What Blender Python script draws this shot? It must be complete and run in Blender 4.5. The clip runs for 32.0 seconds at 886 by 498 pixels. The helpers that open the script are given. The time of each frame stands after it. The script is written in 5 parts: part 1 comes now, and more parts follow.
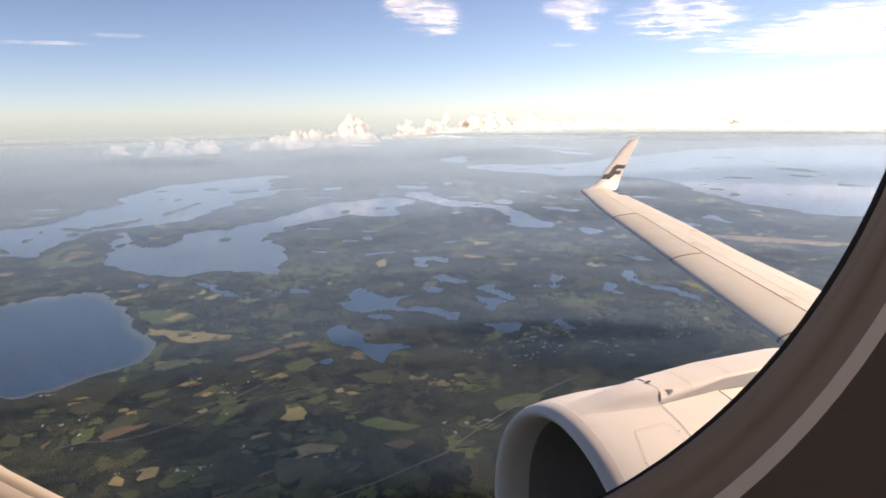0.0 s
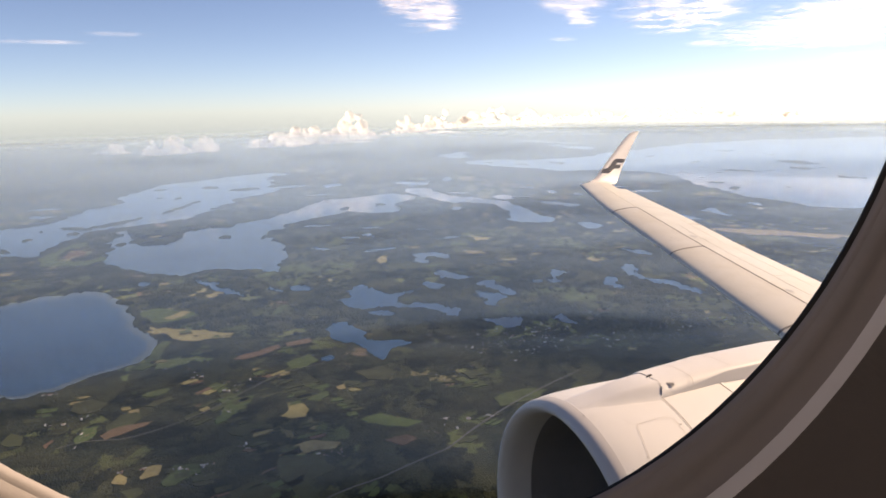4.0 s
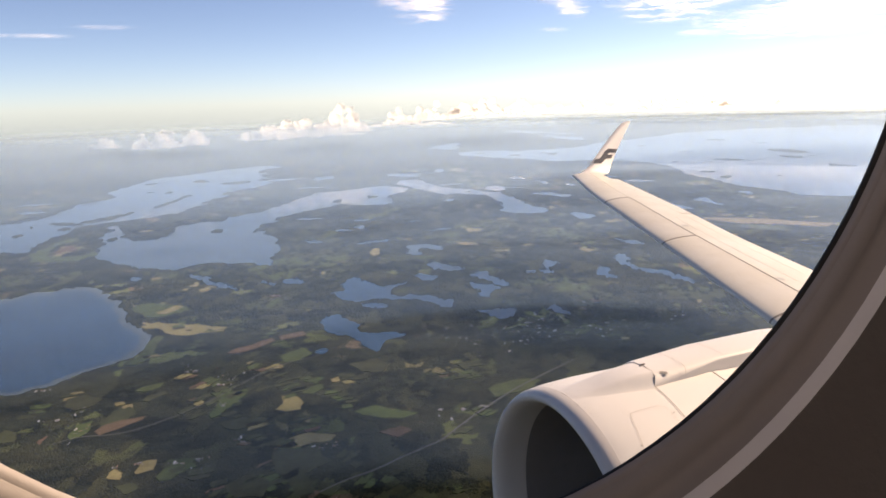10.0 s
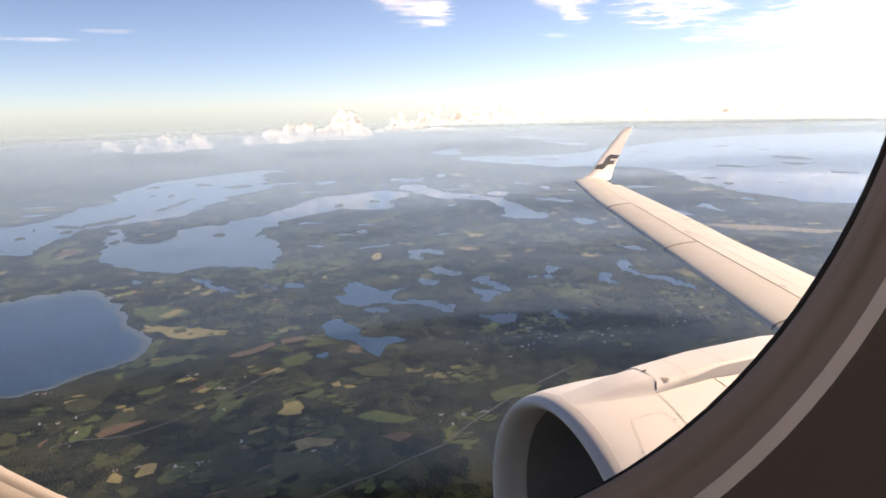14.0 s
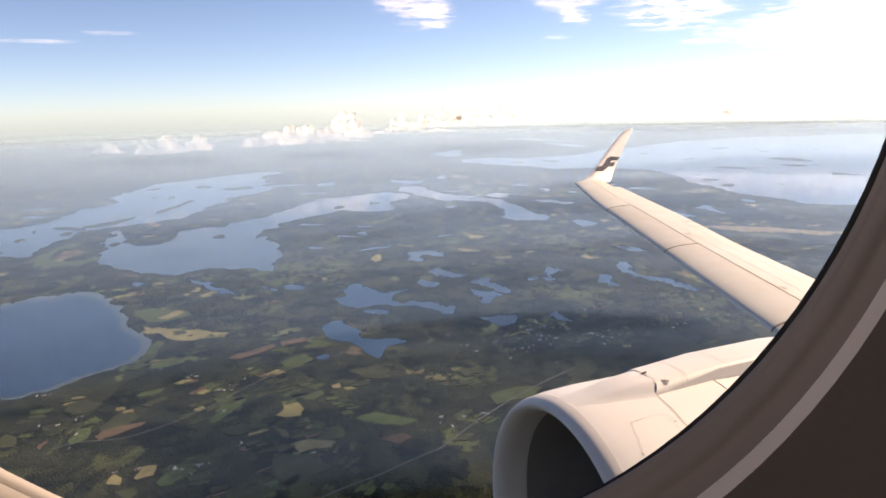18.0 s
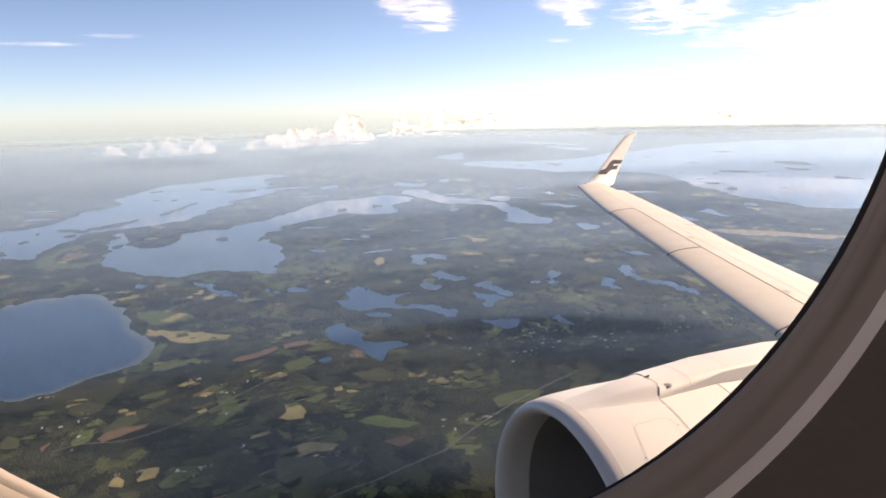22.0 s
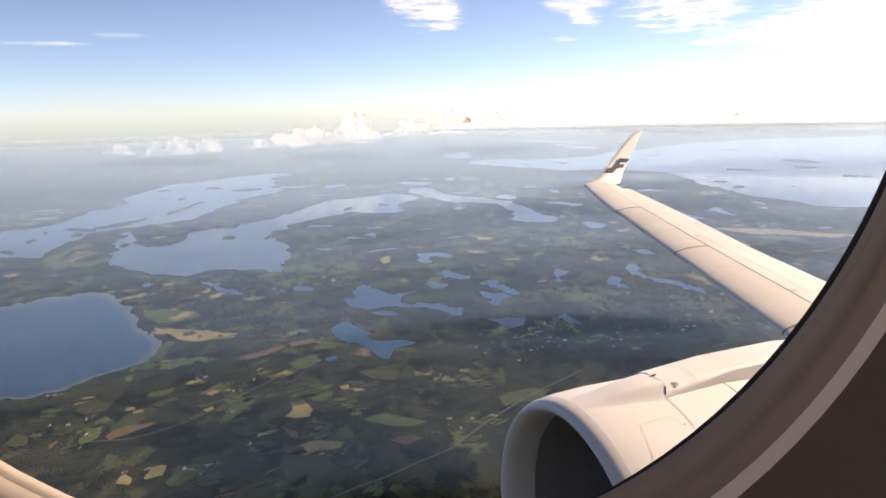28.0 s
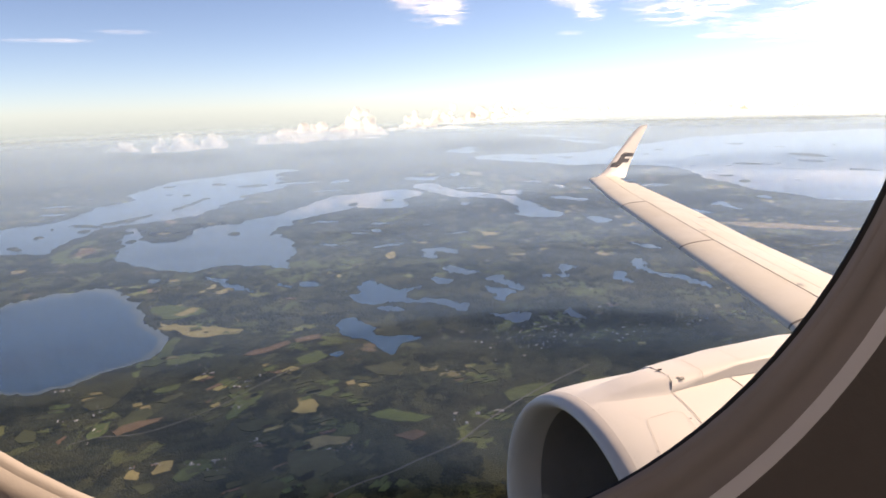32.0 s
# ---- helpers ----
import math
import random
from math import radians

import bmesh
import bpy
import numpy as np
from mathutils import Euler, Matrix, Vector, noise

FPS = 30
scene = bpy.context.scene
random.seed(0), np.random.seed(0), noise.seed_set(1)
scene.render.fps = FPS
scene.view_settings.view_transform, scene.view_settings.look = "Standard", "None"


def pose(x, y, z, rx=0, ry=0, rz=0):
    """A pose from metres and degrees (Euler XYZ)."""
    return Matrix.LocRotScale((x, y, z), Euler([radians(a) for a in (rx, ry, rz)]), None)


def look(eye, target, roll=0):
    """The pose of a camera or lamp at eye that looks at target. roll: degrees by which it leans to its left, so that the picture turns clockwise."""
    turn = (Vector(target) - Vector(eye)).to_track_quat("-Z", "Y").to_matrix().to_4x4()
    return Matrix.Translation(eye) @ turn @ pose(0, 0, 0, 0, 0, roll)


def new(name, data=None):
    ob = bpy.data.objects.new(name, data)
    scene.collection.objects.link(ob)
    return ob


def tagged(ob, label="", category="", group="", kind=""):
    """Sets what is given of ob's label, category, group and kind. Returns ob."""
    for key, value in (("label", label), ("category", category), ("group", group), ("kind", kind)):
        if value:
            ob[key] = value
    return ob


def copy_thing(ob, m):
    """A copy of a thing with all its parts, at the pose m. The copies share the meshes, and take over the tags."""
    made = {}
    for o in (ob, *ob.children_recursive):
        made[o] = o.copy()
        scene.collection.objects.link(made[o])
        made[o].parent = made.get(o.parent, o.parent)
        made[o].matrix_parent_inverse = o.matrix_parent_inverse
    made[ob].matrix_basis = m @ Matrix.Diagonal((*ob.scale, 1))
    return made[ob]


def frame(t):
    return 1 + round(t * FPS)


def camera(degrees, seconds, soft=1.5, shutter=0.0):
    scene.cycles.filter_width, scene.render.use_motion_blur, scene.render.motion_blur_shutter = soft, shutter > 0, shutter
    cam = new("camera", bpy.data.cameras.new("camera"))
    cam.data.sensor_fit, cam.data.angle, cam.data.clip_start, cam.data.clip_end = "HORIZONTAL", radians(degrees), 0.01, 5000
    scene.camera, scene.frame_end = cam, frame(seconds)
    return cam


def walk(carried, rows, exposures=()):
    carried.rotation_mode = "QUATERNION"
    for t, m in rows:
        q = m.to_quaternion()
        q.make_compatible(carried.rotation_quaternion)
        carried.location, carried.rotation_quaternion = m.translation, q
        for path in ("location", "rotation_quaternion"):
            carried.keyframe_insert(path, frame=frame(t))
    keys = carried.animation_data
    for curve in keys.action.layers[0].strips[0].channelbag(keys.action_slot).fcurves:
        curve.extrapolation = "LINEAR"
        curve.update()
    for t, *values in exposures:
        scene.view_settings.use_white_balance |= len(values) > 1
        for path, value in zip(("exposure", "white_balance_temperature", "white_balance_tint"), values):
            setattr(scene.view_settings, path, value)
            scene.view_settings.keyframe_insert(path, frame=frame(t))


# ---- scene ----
# ---- camera: sits behind a cabin window, 150 m over a landscape, and sways a little ----
EYE = (0, 0, 150)
SWAY = [
    (0, 0.59, 0.33, 0.82),
    (0.5, 0.57, 0.34, 0.69),
    (1, 0.63, 0.27, 0.67),
    (1.5, 0.54, 0.10, 0.58),
    (2, 0.56, 0.11, 0.50),
    (2.5, 0.67, 0.04, 0.53),
    (3, 0.68, 0.09, 0.58),
    (3.5, 0.69, -0.01, 0.48),
    (5.5, 0.24, -0.00, -0.25),
    (6, 0.25, -0.08, -0.21),
    (6.5, 0.27, -0.00, 0.12),
    (7, 0.17, -0.24, -0.03),
    (7.5, 0.02, -0.35, -0.16),
    (8, 0.08, -0.24, -0.12),
    (8.5, 0.04, -0.29, -0.14),
    (9, 0.00, -0.44, -0.41),
    (9.5, -0.02, -0.74, -0.26),
    (10, 0.04, -0.67, -0.29),
    (10.5, 0.02, -0.73, -0.24),
    (11, -0.01, -0.67, -0.33),
    (11.5, -0.08, -0.68, -0.36),
    (12, 0.08, -0.77, -0.17),
    (12.5, 0.19, -0.58, -0.15),
    (13, 0.15, -0.58, -0.13),
    (13.5, 0.09, -0.51, -0.16),
    (14, 0.18, -0.28, 0.01),
    (14.5, 0.13, -0.00, 0.01),
    (16.5, 0.11, 0.04, 0.07),
    (17, 0.00, 0.00, 0.00),
    (17.5, 0.05, -0.01, 0.05),
    (18, 0.18, -0.14, 0.03),
    (18.5, 0.07, -0.04, -0.09),
    (19, 0.05, -0.26, 0.01),
    (19.5, 0.15, -0.29, 0.20),
    (20, 0.06, -0.00, 0.04),
    (20.5, 0.12, -0.12, 0.04),
    (21, 0.25, -0.18, 0.04),
    (21.5, 0.32, 0.05, 0.07),
    (22, 0.40, 0.10, 0.14),
    (22.5, 0.26, -0.06, -0.02),
    (23, 0.25, -0.14, 0.03),
    (23.5, 0.44, -0.18, 0.04),
    (24, 0.49, 0.07, -0.01),
    (24.5, 0.24, -0.19, 0.01),
    (25, 0.40, -0.03, -0.11),
    (25.5, 0.62, 0.04, -0.06),
    (27.5, 0.82, -0.01, 0.10),
    (28, 0.88, -0.01, 0.16),
    (28.5, 0.87, 0.00, 0.06),
    (29, 0.86, -0.22, 0.04),
    (29.5, 0.90, 0.03, -0.06),
    (30, 1.10, 0.04, 0.09),
    (30.5, 0.93, -0.25, -0.01),
    (31, 1.04, -0.39, -0.01),
    (31.5, 1.03, -0.54, 0.10),
    (32, 1.28, -0.39, -0.07),
]

scene.cycles.transparent_max_bounces = 24
cam = camera(63, 32.0, soft=1.65)
BASE = pose(*EYE, 90 - 11.1, 0, 0) @ pose(0, 0, 0, 0, 0, -1.5)
walk(cam, [(t, BASE @ pose(0, 0, 0, pitch, yaw, lean)) for t, yaw, pitch, lean in SWAY],
     [(0, 1.26, 7350, 21), (6, 1.31, 7350, 21), (17, 1.45, 7350, 21), (24, 1.47, 7350, 21), (32, 1.45, 7400, 21)])

# ---- world, sun ----
SUN_EL, SUN_AZ = 28, 62
world = bpy.data.worlds.new("sky")
scene.world = world
world.use_nodes = True
wn = world.node_tree
sky = wn.nodes.new("ShaderNodeTexSky")
sky.sky_type = "NISHITA"
sky.sun_disc = False
sky.sun_elevation, sky.sun_rotation = radians(SUN_EL), radians(SUN_AZ)
sky.altitude, sky.air_density, sky.dust_density, sky.ozone_density = 2000, 0.66, 0.85, 2.0
wn.links.new(sky.outputs["Color"], wn.nodes["Background"].inputs["Color"])
wn.nodes["Background"].inputs["Strength"].default_value = 0.063
sun = new("sun", bpy.data.lights.new("sun", "SUN"))
sun.data.energy, sun.data.angle, sun.data.color = 3.7, radians(0.5), (1.0, 0.83, 0.60)
se, sa = radians(SUN_EL), radians(SUN_AZ)
SUN_WAY = Vector((math.cos(se) * math.sin(sa), math.cos(se) * math.cos(sa), math.sin(se)))
sun.matrix_world = look(SUN_WAY * 300, (0, 0, 0))


# ---- materials ----
class Mat:
    """A node material with short ways to add nodes."""

    def __init__(self, name, rough=0.6, metal=0.0, color=(0.5, 0.5, 0.5)):
        self.m = bpy.data.materials.new(name)
        self.m.use_nodes = True
        self.t = self.m.node_tree
        self.b = self.t.nodes["Principled BSDF"]
        self.b.inputs["Base Color"].default_value = (*color, 1)
        self.b.inputs["Roughness"].default_value = rough
        self.b.inputs["Metallic"].default_value = metal
        self.co = self.t.nodes.new("ShaderNodeTexCoord").outputs["Object"]

    def node(self, kind, **inputs):
        n = self.t.nodes.new(kind)
        for k, v in inputs.items():
            key = k.replace("_", " ")
            if isinstance(v, bpy.types.NodeSocket):
                self.t.links.new(v, n.inputs[key])
            else:
                n.inputs[key].default_value = v
        return n

    def noise(self, scale, detail=4, rough=0.55, distort=0.0, vector=None):
        return self.node("ShaderNodeTexNoise", Vector=vector or self.co, Scale=scale, Detail=detail, Roughness=rough, Distortion=distort).outputs["Fac"]

    def ramp(self, fac, stops, smooth=True):
        n = self.t.nodes.new("ShaderNodeValToRGB")
        self.t.links.new(fac, n.inputs["Fac"])
        if not smooth:
            n.color_ramp.interpolation = "CONSTANT"
        while len(n.color_ramp.elements) < len(stops):
            n.color_ramp.elements.new(0.5)
        for e, (p, c) in zip(n.color_ramp.elements, stops):
            e.position, e.color = p, (*c, 1) if not isinstance(c, float) else (c, c, c, 1)
        return n.outputs["Color"]

    def mix(self, fac, a, b, blend="MIX"):
        n = self.t.nodes.new("ShaderNodeMix")
        n.data_type, n.blend_type = "RGBA", blend
        for sock, v in ((n.inputs[0], fac), (n.inputs[6], a), (n.inputs[7], b)):
            if isinstance(v, bpy.types.NodeSocket):
                self.t.links.new(v, sock)
            elif isinstance(v, (int, float)):
                sock.default_value = v
            else:
                sock.default_value = (*v, 1)
        return n.outputs[2]

    def math(self, op, a, b=0.0):
        n = self.t.nodes.new("ShaderNodeMath")
        n.operation = op
        for sock, v in ((n.inputs[0], a), (n.inputs[1], b)):
            if isinstance(v, bpy.types.NodeSocket):
                self.t.links.new(v, sock)
            else:
                sock.default_value = v
        return n.outputs[0]

    def color(self, socket):
        self.t.links.new(socket, self.b.inputs["Base Color"])
        return self

    def rough(self, socket):
        self.t.links.new(socket, self.b.inputs["Roughness"])
        return self

    def bump(self, height, strength=0.3, distance=0.1):
        n = self.node("ShaderNodeBump", Height=height, Strength=strength, Distance=distance)
        self.t.links.new(n.outputs["Normal"], self.b.inputs["Normal"])
        return self


def stained(name, color, rough, metal=0.0, scale=6.0, spread=0.12, bump=0.0, dirt=(0.5, 0.46, 0.40)):
    """Paint or plastic with faint grime at two scales."""
    m = Mat(name, rough, metal, color)
    big, fine = m.noise(scale, 5, 0.6), m.noise(scale * 9, 4, 0.6)
    c = m.mix(m.ramp(big, [(0.35, 0.0), (0.75, 1.0)]), color, tuple(a * (1 - spread) for a in color))
    c = m.mix(m.ramp(fine, [(0.58, 0.0), (0.8, spread * 1.6)]), c, tuple(a * b for a, b in zip(color, dirt)))
    m.color(c)
    m.rough(m.ramp(big, [(0.3, rough * 0.85), (0.8, min(1.0, rough * 1.2))]))
    if bump:
        m.bump(fine, bump, 0.002)
    return m.m


def land_material():
    m = Mat("woodland_ground", 0.95)
    m.b.inputs["Specular IOR Level"].default_value = 0.1
    warp = m.node("ShaderNodeMix")
    warp.data_type = "VECTOR"
    wob = m.node("ShaderNodeTexNoise", Vector=m.co, Scale=0.03, Detail=3).outputs["Color"]
    add = m.node("ShaderNodeVectorMath")
    add.operation = "MULTIPLY_ADD"
    m.t.links.new(wob, add.inputs[0])
    add.inputs[1].default_value = (26, 26, 0)
    m.t.links.new(m.co, add.inputs[2])
    vec = add.outputs[0]
    grove = m.noise(0.05, 6, 0.65, vector=vec)
    crown = m.noise(0.9, 4, 0.7)
    wood = m.ramp(grove, [(0.3, (0.019, 0.026, 0.013)), (0.5, (0.033, 0.037, 0.018)), (0.7, (0.056, 0.056, 0.026))])
    wood = m.mix(m.ramp(crown, [(0.35, 0.0), (0.7, 0.55)]), wood, (0.010, 0.016, 0.008))
    wood = m.mix(m.ramp(m.noise(0.011, 5, 0.65, 0.5), [(0.42, 0.0), (0.62, 0.6)]), wood, (0.070, 0.070, 0.032))
    cells = m.node("ShaderNodeTexVoronoi", Vector=vec, Scale=0.034)
    pick = m.node("ShaderNodeSeparateColor", Color=cells.outputs["Color"])
    crop = m.ramp(pick.outputs["Green"], [(0.0, (0.13, 0.15, 0.05)), (0.4, (0.20, 0.21, 0.08)), (0.62, (0.40, 0.33, 0.16)), (0.8, (0.24, 0.16, 0.10)), (0.9, (0.15, 0.17, 0.06))], False)
    crop = m.mix(m.ramp(m.noise(0.25, 4), [(0.3, 0.0), (0.7, 0.35)]), crop, (0.06, 0.08, 0.03))
    region = m.ramp(m.noise(0.006, 3), [(0.42, 0.0), (0.6, 1.0)])
    open_land = m.math("MULTIPLY", m.math("GREATER_THAN", pick.outputs["Red"], 0.62), region)
    glade = m.math("MULTIPLY", m.math("GREATER_THAN", m.noise(0.06, 5, 0.6, 0.4), 0.50), open_land)
    m.color(m.mix(glade, wood, crop))
    m.bump(crown, 0.9, 1.2)
    return m.m


def crop_material(name, c):
    m = Mat(name, 0.95)
    m.b.inputs["Specular IOR Level"].default_value = 0.1
    rows_ = m.node("ShaderNodeTexWave", Vector=m.co, Scale=0.55, Distortion=2.0, Detail=2)
    rnd = m.node("ShaderNodeObjectInfo").outputs["Random"]
    base = m.mix(m.ramp(m.noise(0.12, 5, 0.6), [(0.3, 0.0), (0.65, 0.85)]), c, tuple(v * 0.52 for v in c))
    base = m.mix(m.math("MULTIPLY", rows_.outputs["Fac"], 0.18), base, tuple(v * 0.5 for v in c))
    base = m.mix(m.math("MULTIPLY", rnd, 0.35), base, (c[0] * 0.8, c[1] * 1.05, c[2] * 0.8))
    m.color(base)
    return m.m


def water_material(name, deep, rough):
    m = Mat(name, rough, 0.0, deep)
    m.b.inputs["IOR"].default_value = 1.33
    m.b.inputs["Specular IOR Level"].default_value = 0.33
    m.color(m.mix(m.ramp(m.noise(0.02, 4), [(0.35, 0.0), (0.7, 1.0)]), deep, tuple(v * 1.35 for v in deep)))
    m.rough(m.ramp(m.noise(0.012, 5, 0.6, 0.6), [(0.35, rough * 0.7), (0.65, rough * 1.5)]))
    m.bump(m.noise(1.6, 4, 0.6), 0.12, 0.05)
    return m.m


def haze_material(density, top, soft, far):
    """Painted air-light: a tinted sheet that scatters a little of the light that crosses it."""
    m = Mat("haze")
    out = m.t.nodes["Material Output"]
    m.t.nodes.remove(m.b)
    sunward = m.node("ShaderNodeCombineXYZ", X=SUN_WAY.x, Y=SUN_WAY.y, Z=SUN_WAY.z).outputs[0]
    away = m.node("ShaderNodeCombineXYZ", X=-SUN_WAY.x, Y=-SUN_WAY.y, Z=-SUN_WAY.z).outputs[0]
    # air-light is put into the sheet's colour: bluer near, greyer far
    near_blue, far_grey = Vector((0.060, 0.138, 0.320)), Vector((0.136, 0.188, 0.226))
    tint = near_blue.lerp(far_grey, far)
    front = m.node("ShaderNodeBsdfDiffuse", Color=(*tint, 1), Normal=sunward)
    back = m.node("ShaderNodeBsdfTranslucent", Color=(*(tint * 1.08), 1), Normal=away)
    # warm share added to imitate the glow of haze towards the sun
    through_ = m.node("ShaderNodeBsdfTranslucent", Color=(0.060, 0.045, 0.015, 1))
    part_ = m.node("ShaderNodeAddShader")
    both = m.node("ShaderNodeAddShader")
    m.t.links.new(front.outputs[0], part_.inputs[0])
    m.t.links.new(back.outputs[0], part_.inputs[1])
    m.t.links.new(part_.outputs[0], both.inputs[0])
    m.t.links.new(through_.outputs[0], both.inputs[1])
    clear = m.node("ShaderNodeBsdfTransparent")
    z = m.node("ShaderNodeSeparateXYZ", Vector=m.co).outputs["Z"]
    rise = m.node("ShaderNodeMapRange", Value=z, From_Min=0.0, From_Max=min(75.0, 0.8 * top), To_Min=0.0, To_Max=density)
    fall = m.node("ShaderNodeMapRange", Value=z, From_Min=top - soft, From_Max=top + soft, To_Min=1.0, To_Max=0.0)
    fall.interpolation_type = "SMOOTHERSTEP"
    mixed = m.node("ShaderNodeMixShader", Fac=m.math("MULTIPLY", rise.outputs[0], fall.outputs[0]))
    m.t.links.new(clear.outputs[0], mixed.inputs[1])
    m.t.links.new(both.outputs[0], mixed.inputs[2])
    m.t.links.new(mixed.outputs[0], out.inputs["Surface"])
    return m.m


def cloud_material(name, cover=None, body=1.1):
    """Bright cloud: scatters light both ways; cover gives ragged gaps towards the rim, body how solid its middle is."""
    m = Mat(name)
    out = m.t.nodes["Material Output"]
    m.t.nodes.remove(m.b)
    diffuse = m.node("ShaderNodeBsdfDiffuse", Color=(0.93, 0.93, 0.94, 1))
    back = m.node("ShaderNodeBsdfTranslucent", Color=(0.96, 0.95, 0.94, 1) if cover is None else (0.95, 0.90, 0.87, 1))
    sunward = m.node("ShaderNodeCombineXYZ", X=SUN_WAY.x, Y=SUN_WAY.y, Z=SUN_WAY.z).outputs[0]
    away = m.node("ShaderNodeCombineXYZ", X=-SUN_WAY.x, Y=-SUN_WAY.y, Z=-SUN_WAY.z).outputs[0]
    deep = m.node("ShaderNodeAddShader")
    m.t.links.new(m.node("ShaderNodeBsdfDiffuse", Color=(0.88, 0.87, 0.87, 1), Normal=sunward).outputs[0], deep.inputs[0])
    m.t.links.new(m.node("ShaderNodeBsdfTranslucent", Color=(0.88, 0.87, 0.86, 1), Normal=away).outputs[0], deep.inputs[1])
    plain = m.node("ShaderNodeMixShader", Fac=0.70)
    m.t.links.new(diffuse.outputs[0], plain.inputs[1])
    m.t.links.new(back.outputs[0], plain.inputs[2])
    both = m.node("ShaderNodeMixShader", Fac=0.62 if cover is None else 0.72)
    m.t.links.new(plain.outputs[0], both.inputs[1])
    m.t.links.new(deep.outputs[0], both.inputs[2])
    if cover is None:
        n = m.node("ShaderNodeBump", Height=m.noise(0.12, 6, 0.7), Strength=0.5, Distance=6.0)
        m.t.links.new(n.outputs["Normal"], diffuse.inputs["Normal"])
        veil = m.node("ShaderNodeMixShader", Fac=0.36)
        m.t.links.new(m.node("ShaderNodeBsdfTransparent").outputs[0], veil.inputs[1])
        m.t.links.new(both.outputs[0], veil.inputs[2])
        m.t.links.new(veil.outputs[0], out.inputs["Surface"])
        return m.m
    clear = m.node("ShaderNodeBsdfTransparent")
    gen = m.node("ShaderNodeTexCoord").outputs["Generated"]
    off = m.node("ShaderNodeVectorMath")
    off.operation = "SUBTRACT"
    m.t.links.new(gen, off.inputs[0])
    off.inputs[1].default_value = (0.5, 0.5, 0.5)
    flat = m.node("ShaderNodeVectorMath")
    flat.operation = "MULTIPLY"
    m.t.links.new(off.outputs[0], flat.inputs[0])
    flat.inputs[1].default_value = (2, 2, 1.6)
    length = m.node("ShaderNodeVectorMath")
    length.operation = "LENGTH"
    m.t.links.new(flat.outputs[0], length.inputs[0])
    rim = m.math("SUBTRACT", 1.0, length.outputs["Value"])
    geo = m.node("ShaderNodeNewGeometry").outputs["Position"]
    ragged = m.math("ADD", m.math("MULTIPLY", rim, body), m.math("MULTIPLY", m.math("SUBTRACT", m.noise(0.038, 6, 0.60, 0.4, vector=geo), 0.46), 3.6))
    alpha = m.node("ShaderNodeMapRange", Value=ragged, From_Min=0.0, From_Max=1.0, To_Min=0.0, To_Max=cover)
    alpha.interpolation_type = "SMOOTHSTEP"
    rim_fade = m.node("ShaderNodeMapRange", Value=rim, From_Min=0.02, From_Max=0.35, To_Min=0.0, To_Max=1.0)
    mixed = m.node("ShaderNodeMixShader", Fac=m.math("MULTIPLY", alpha.outputs[0], rim_fade.outputs[0]))
    m.t.links.new(clear.outputs[0], mixed.inputs[1])
    m.t.links.new(both.outputs[0], mixed.inputs[2])
    m.t.links.new(mixed.outputs[0], out.inputs["Surface"])
    return m.m


def tree_material(name, dark, light):
    m = Mat(name, 0.9)
    m.b.inputs["Specular IOR Level"].default_value = 0.15
    rnd = m.node("ShaderNodeNewGeometry").outputs["Random Per Island"]
    c = m.ramp(rnd, [(0.0, dark), (0.6, tuple((a + b) / 2 for a, b in zip(dark, light))), (1.0, light)])
    c = m.mix(m.ramp(m.noise(0.045, 5, 0.6), [(0.44, 0.0), (0.58, 0.85)]), c, tuple(v * 0.32 for v in dark))
    c = m.mix(m.ramp(m.noise(0.022, 5, 0.6, 0.5), [(0.5, 0.0), (0.62, 0.6)]), c, (0.046, 0.047, 0.022))
    m.color(c)
    return m.m


LAND = land_material()
CROPS = {
    "tan": crop_material("ripe_grain", (0.28, 0.225, 0.11)),
    "brown": crop_material("ploughed_soil", (0.150, 0.095, 0.065)),
    "strip": crop_material("dry_heath", (0.24, 0.19, 0.12)),
    "green": crop_material("green_meadow", (0.085, 0.105, 0.040)),
    "olive": crop_material("olive_pasture", (0.066, 0.068, 0.033)),
}
CROP_WORDS = {"tan": "ripe tan grain field edged by dark woods", "brown": "bare brown ploughed field beside woods", "strip": "long dry brown strip of cleared ground",
              "green": "bright green meadow with soft edges by woods", "olive": "dull olive pasture between dark woods"}
WATER = water_material("lake_water", (0.005, 0.030, 0.074), 0.12)
SHALLOW = Mat("shallow_water", 0.2, 0.0, (0.050, 0.062, 0.060)).m
WOODS = tree_material("conifer_crowns", (0.015, 0.022, 0.014), (0.048, 0.052, 0.028))
ROAD = stained("worn_asphalt", (0.09, 0.085, 0.075), 0.9, 0, 0.3)
WHITE_PAINT = stained("white_aircraft_paint", (0.74, 0.71, 0.68), 0.42, 0, 1.6, 0.11)
WING_PAINT = stained("grey_wing_paint", (0.66, 0.635, 0.56), 0.42, 0, 1.2, 0.18)
SLAT_METAL = stained("bare_slat_metal", (0.66, 0.615, 0.525), 0.45, 0.2, 1.5, 0.14)
LIP_PAINT = stained("inlet_lip_metal", (0.56, 0.53, 0.51), 0.5, 0.0, 3, 0.10)
DUCT = stained("grey_inlet_lining", (0.22, 0.205, 0.20), 0.6, 0, 3, 0.2)
BLADE = stained("fan_blade_titanium", (0.16, 0.155, 0.15), 0.4, 0.7, 6, 0.15)
GREY_PANEL = stained("grey_pylon_paint", (0.50, 0.49, 0.46), 0.45, 0, 2, 0.12)
FINE_SEAM = stained("fine_panel_seam", (0.36, 0.32, 0.28), 0.7, 0, 9, 0.1)
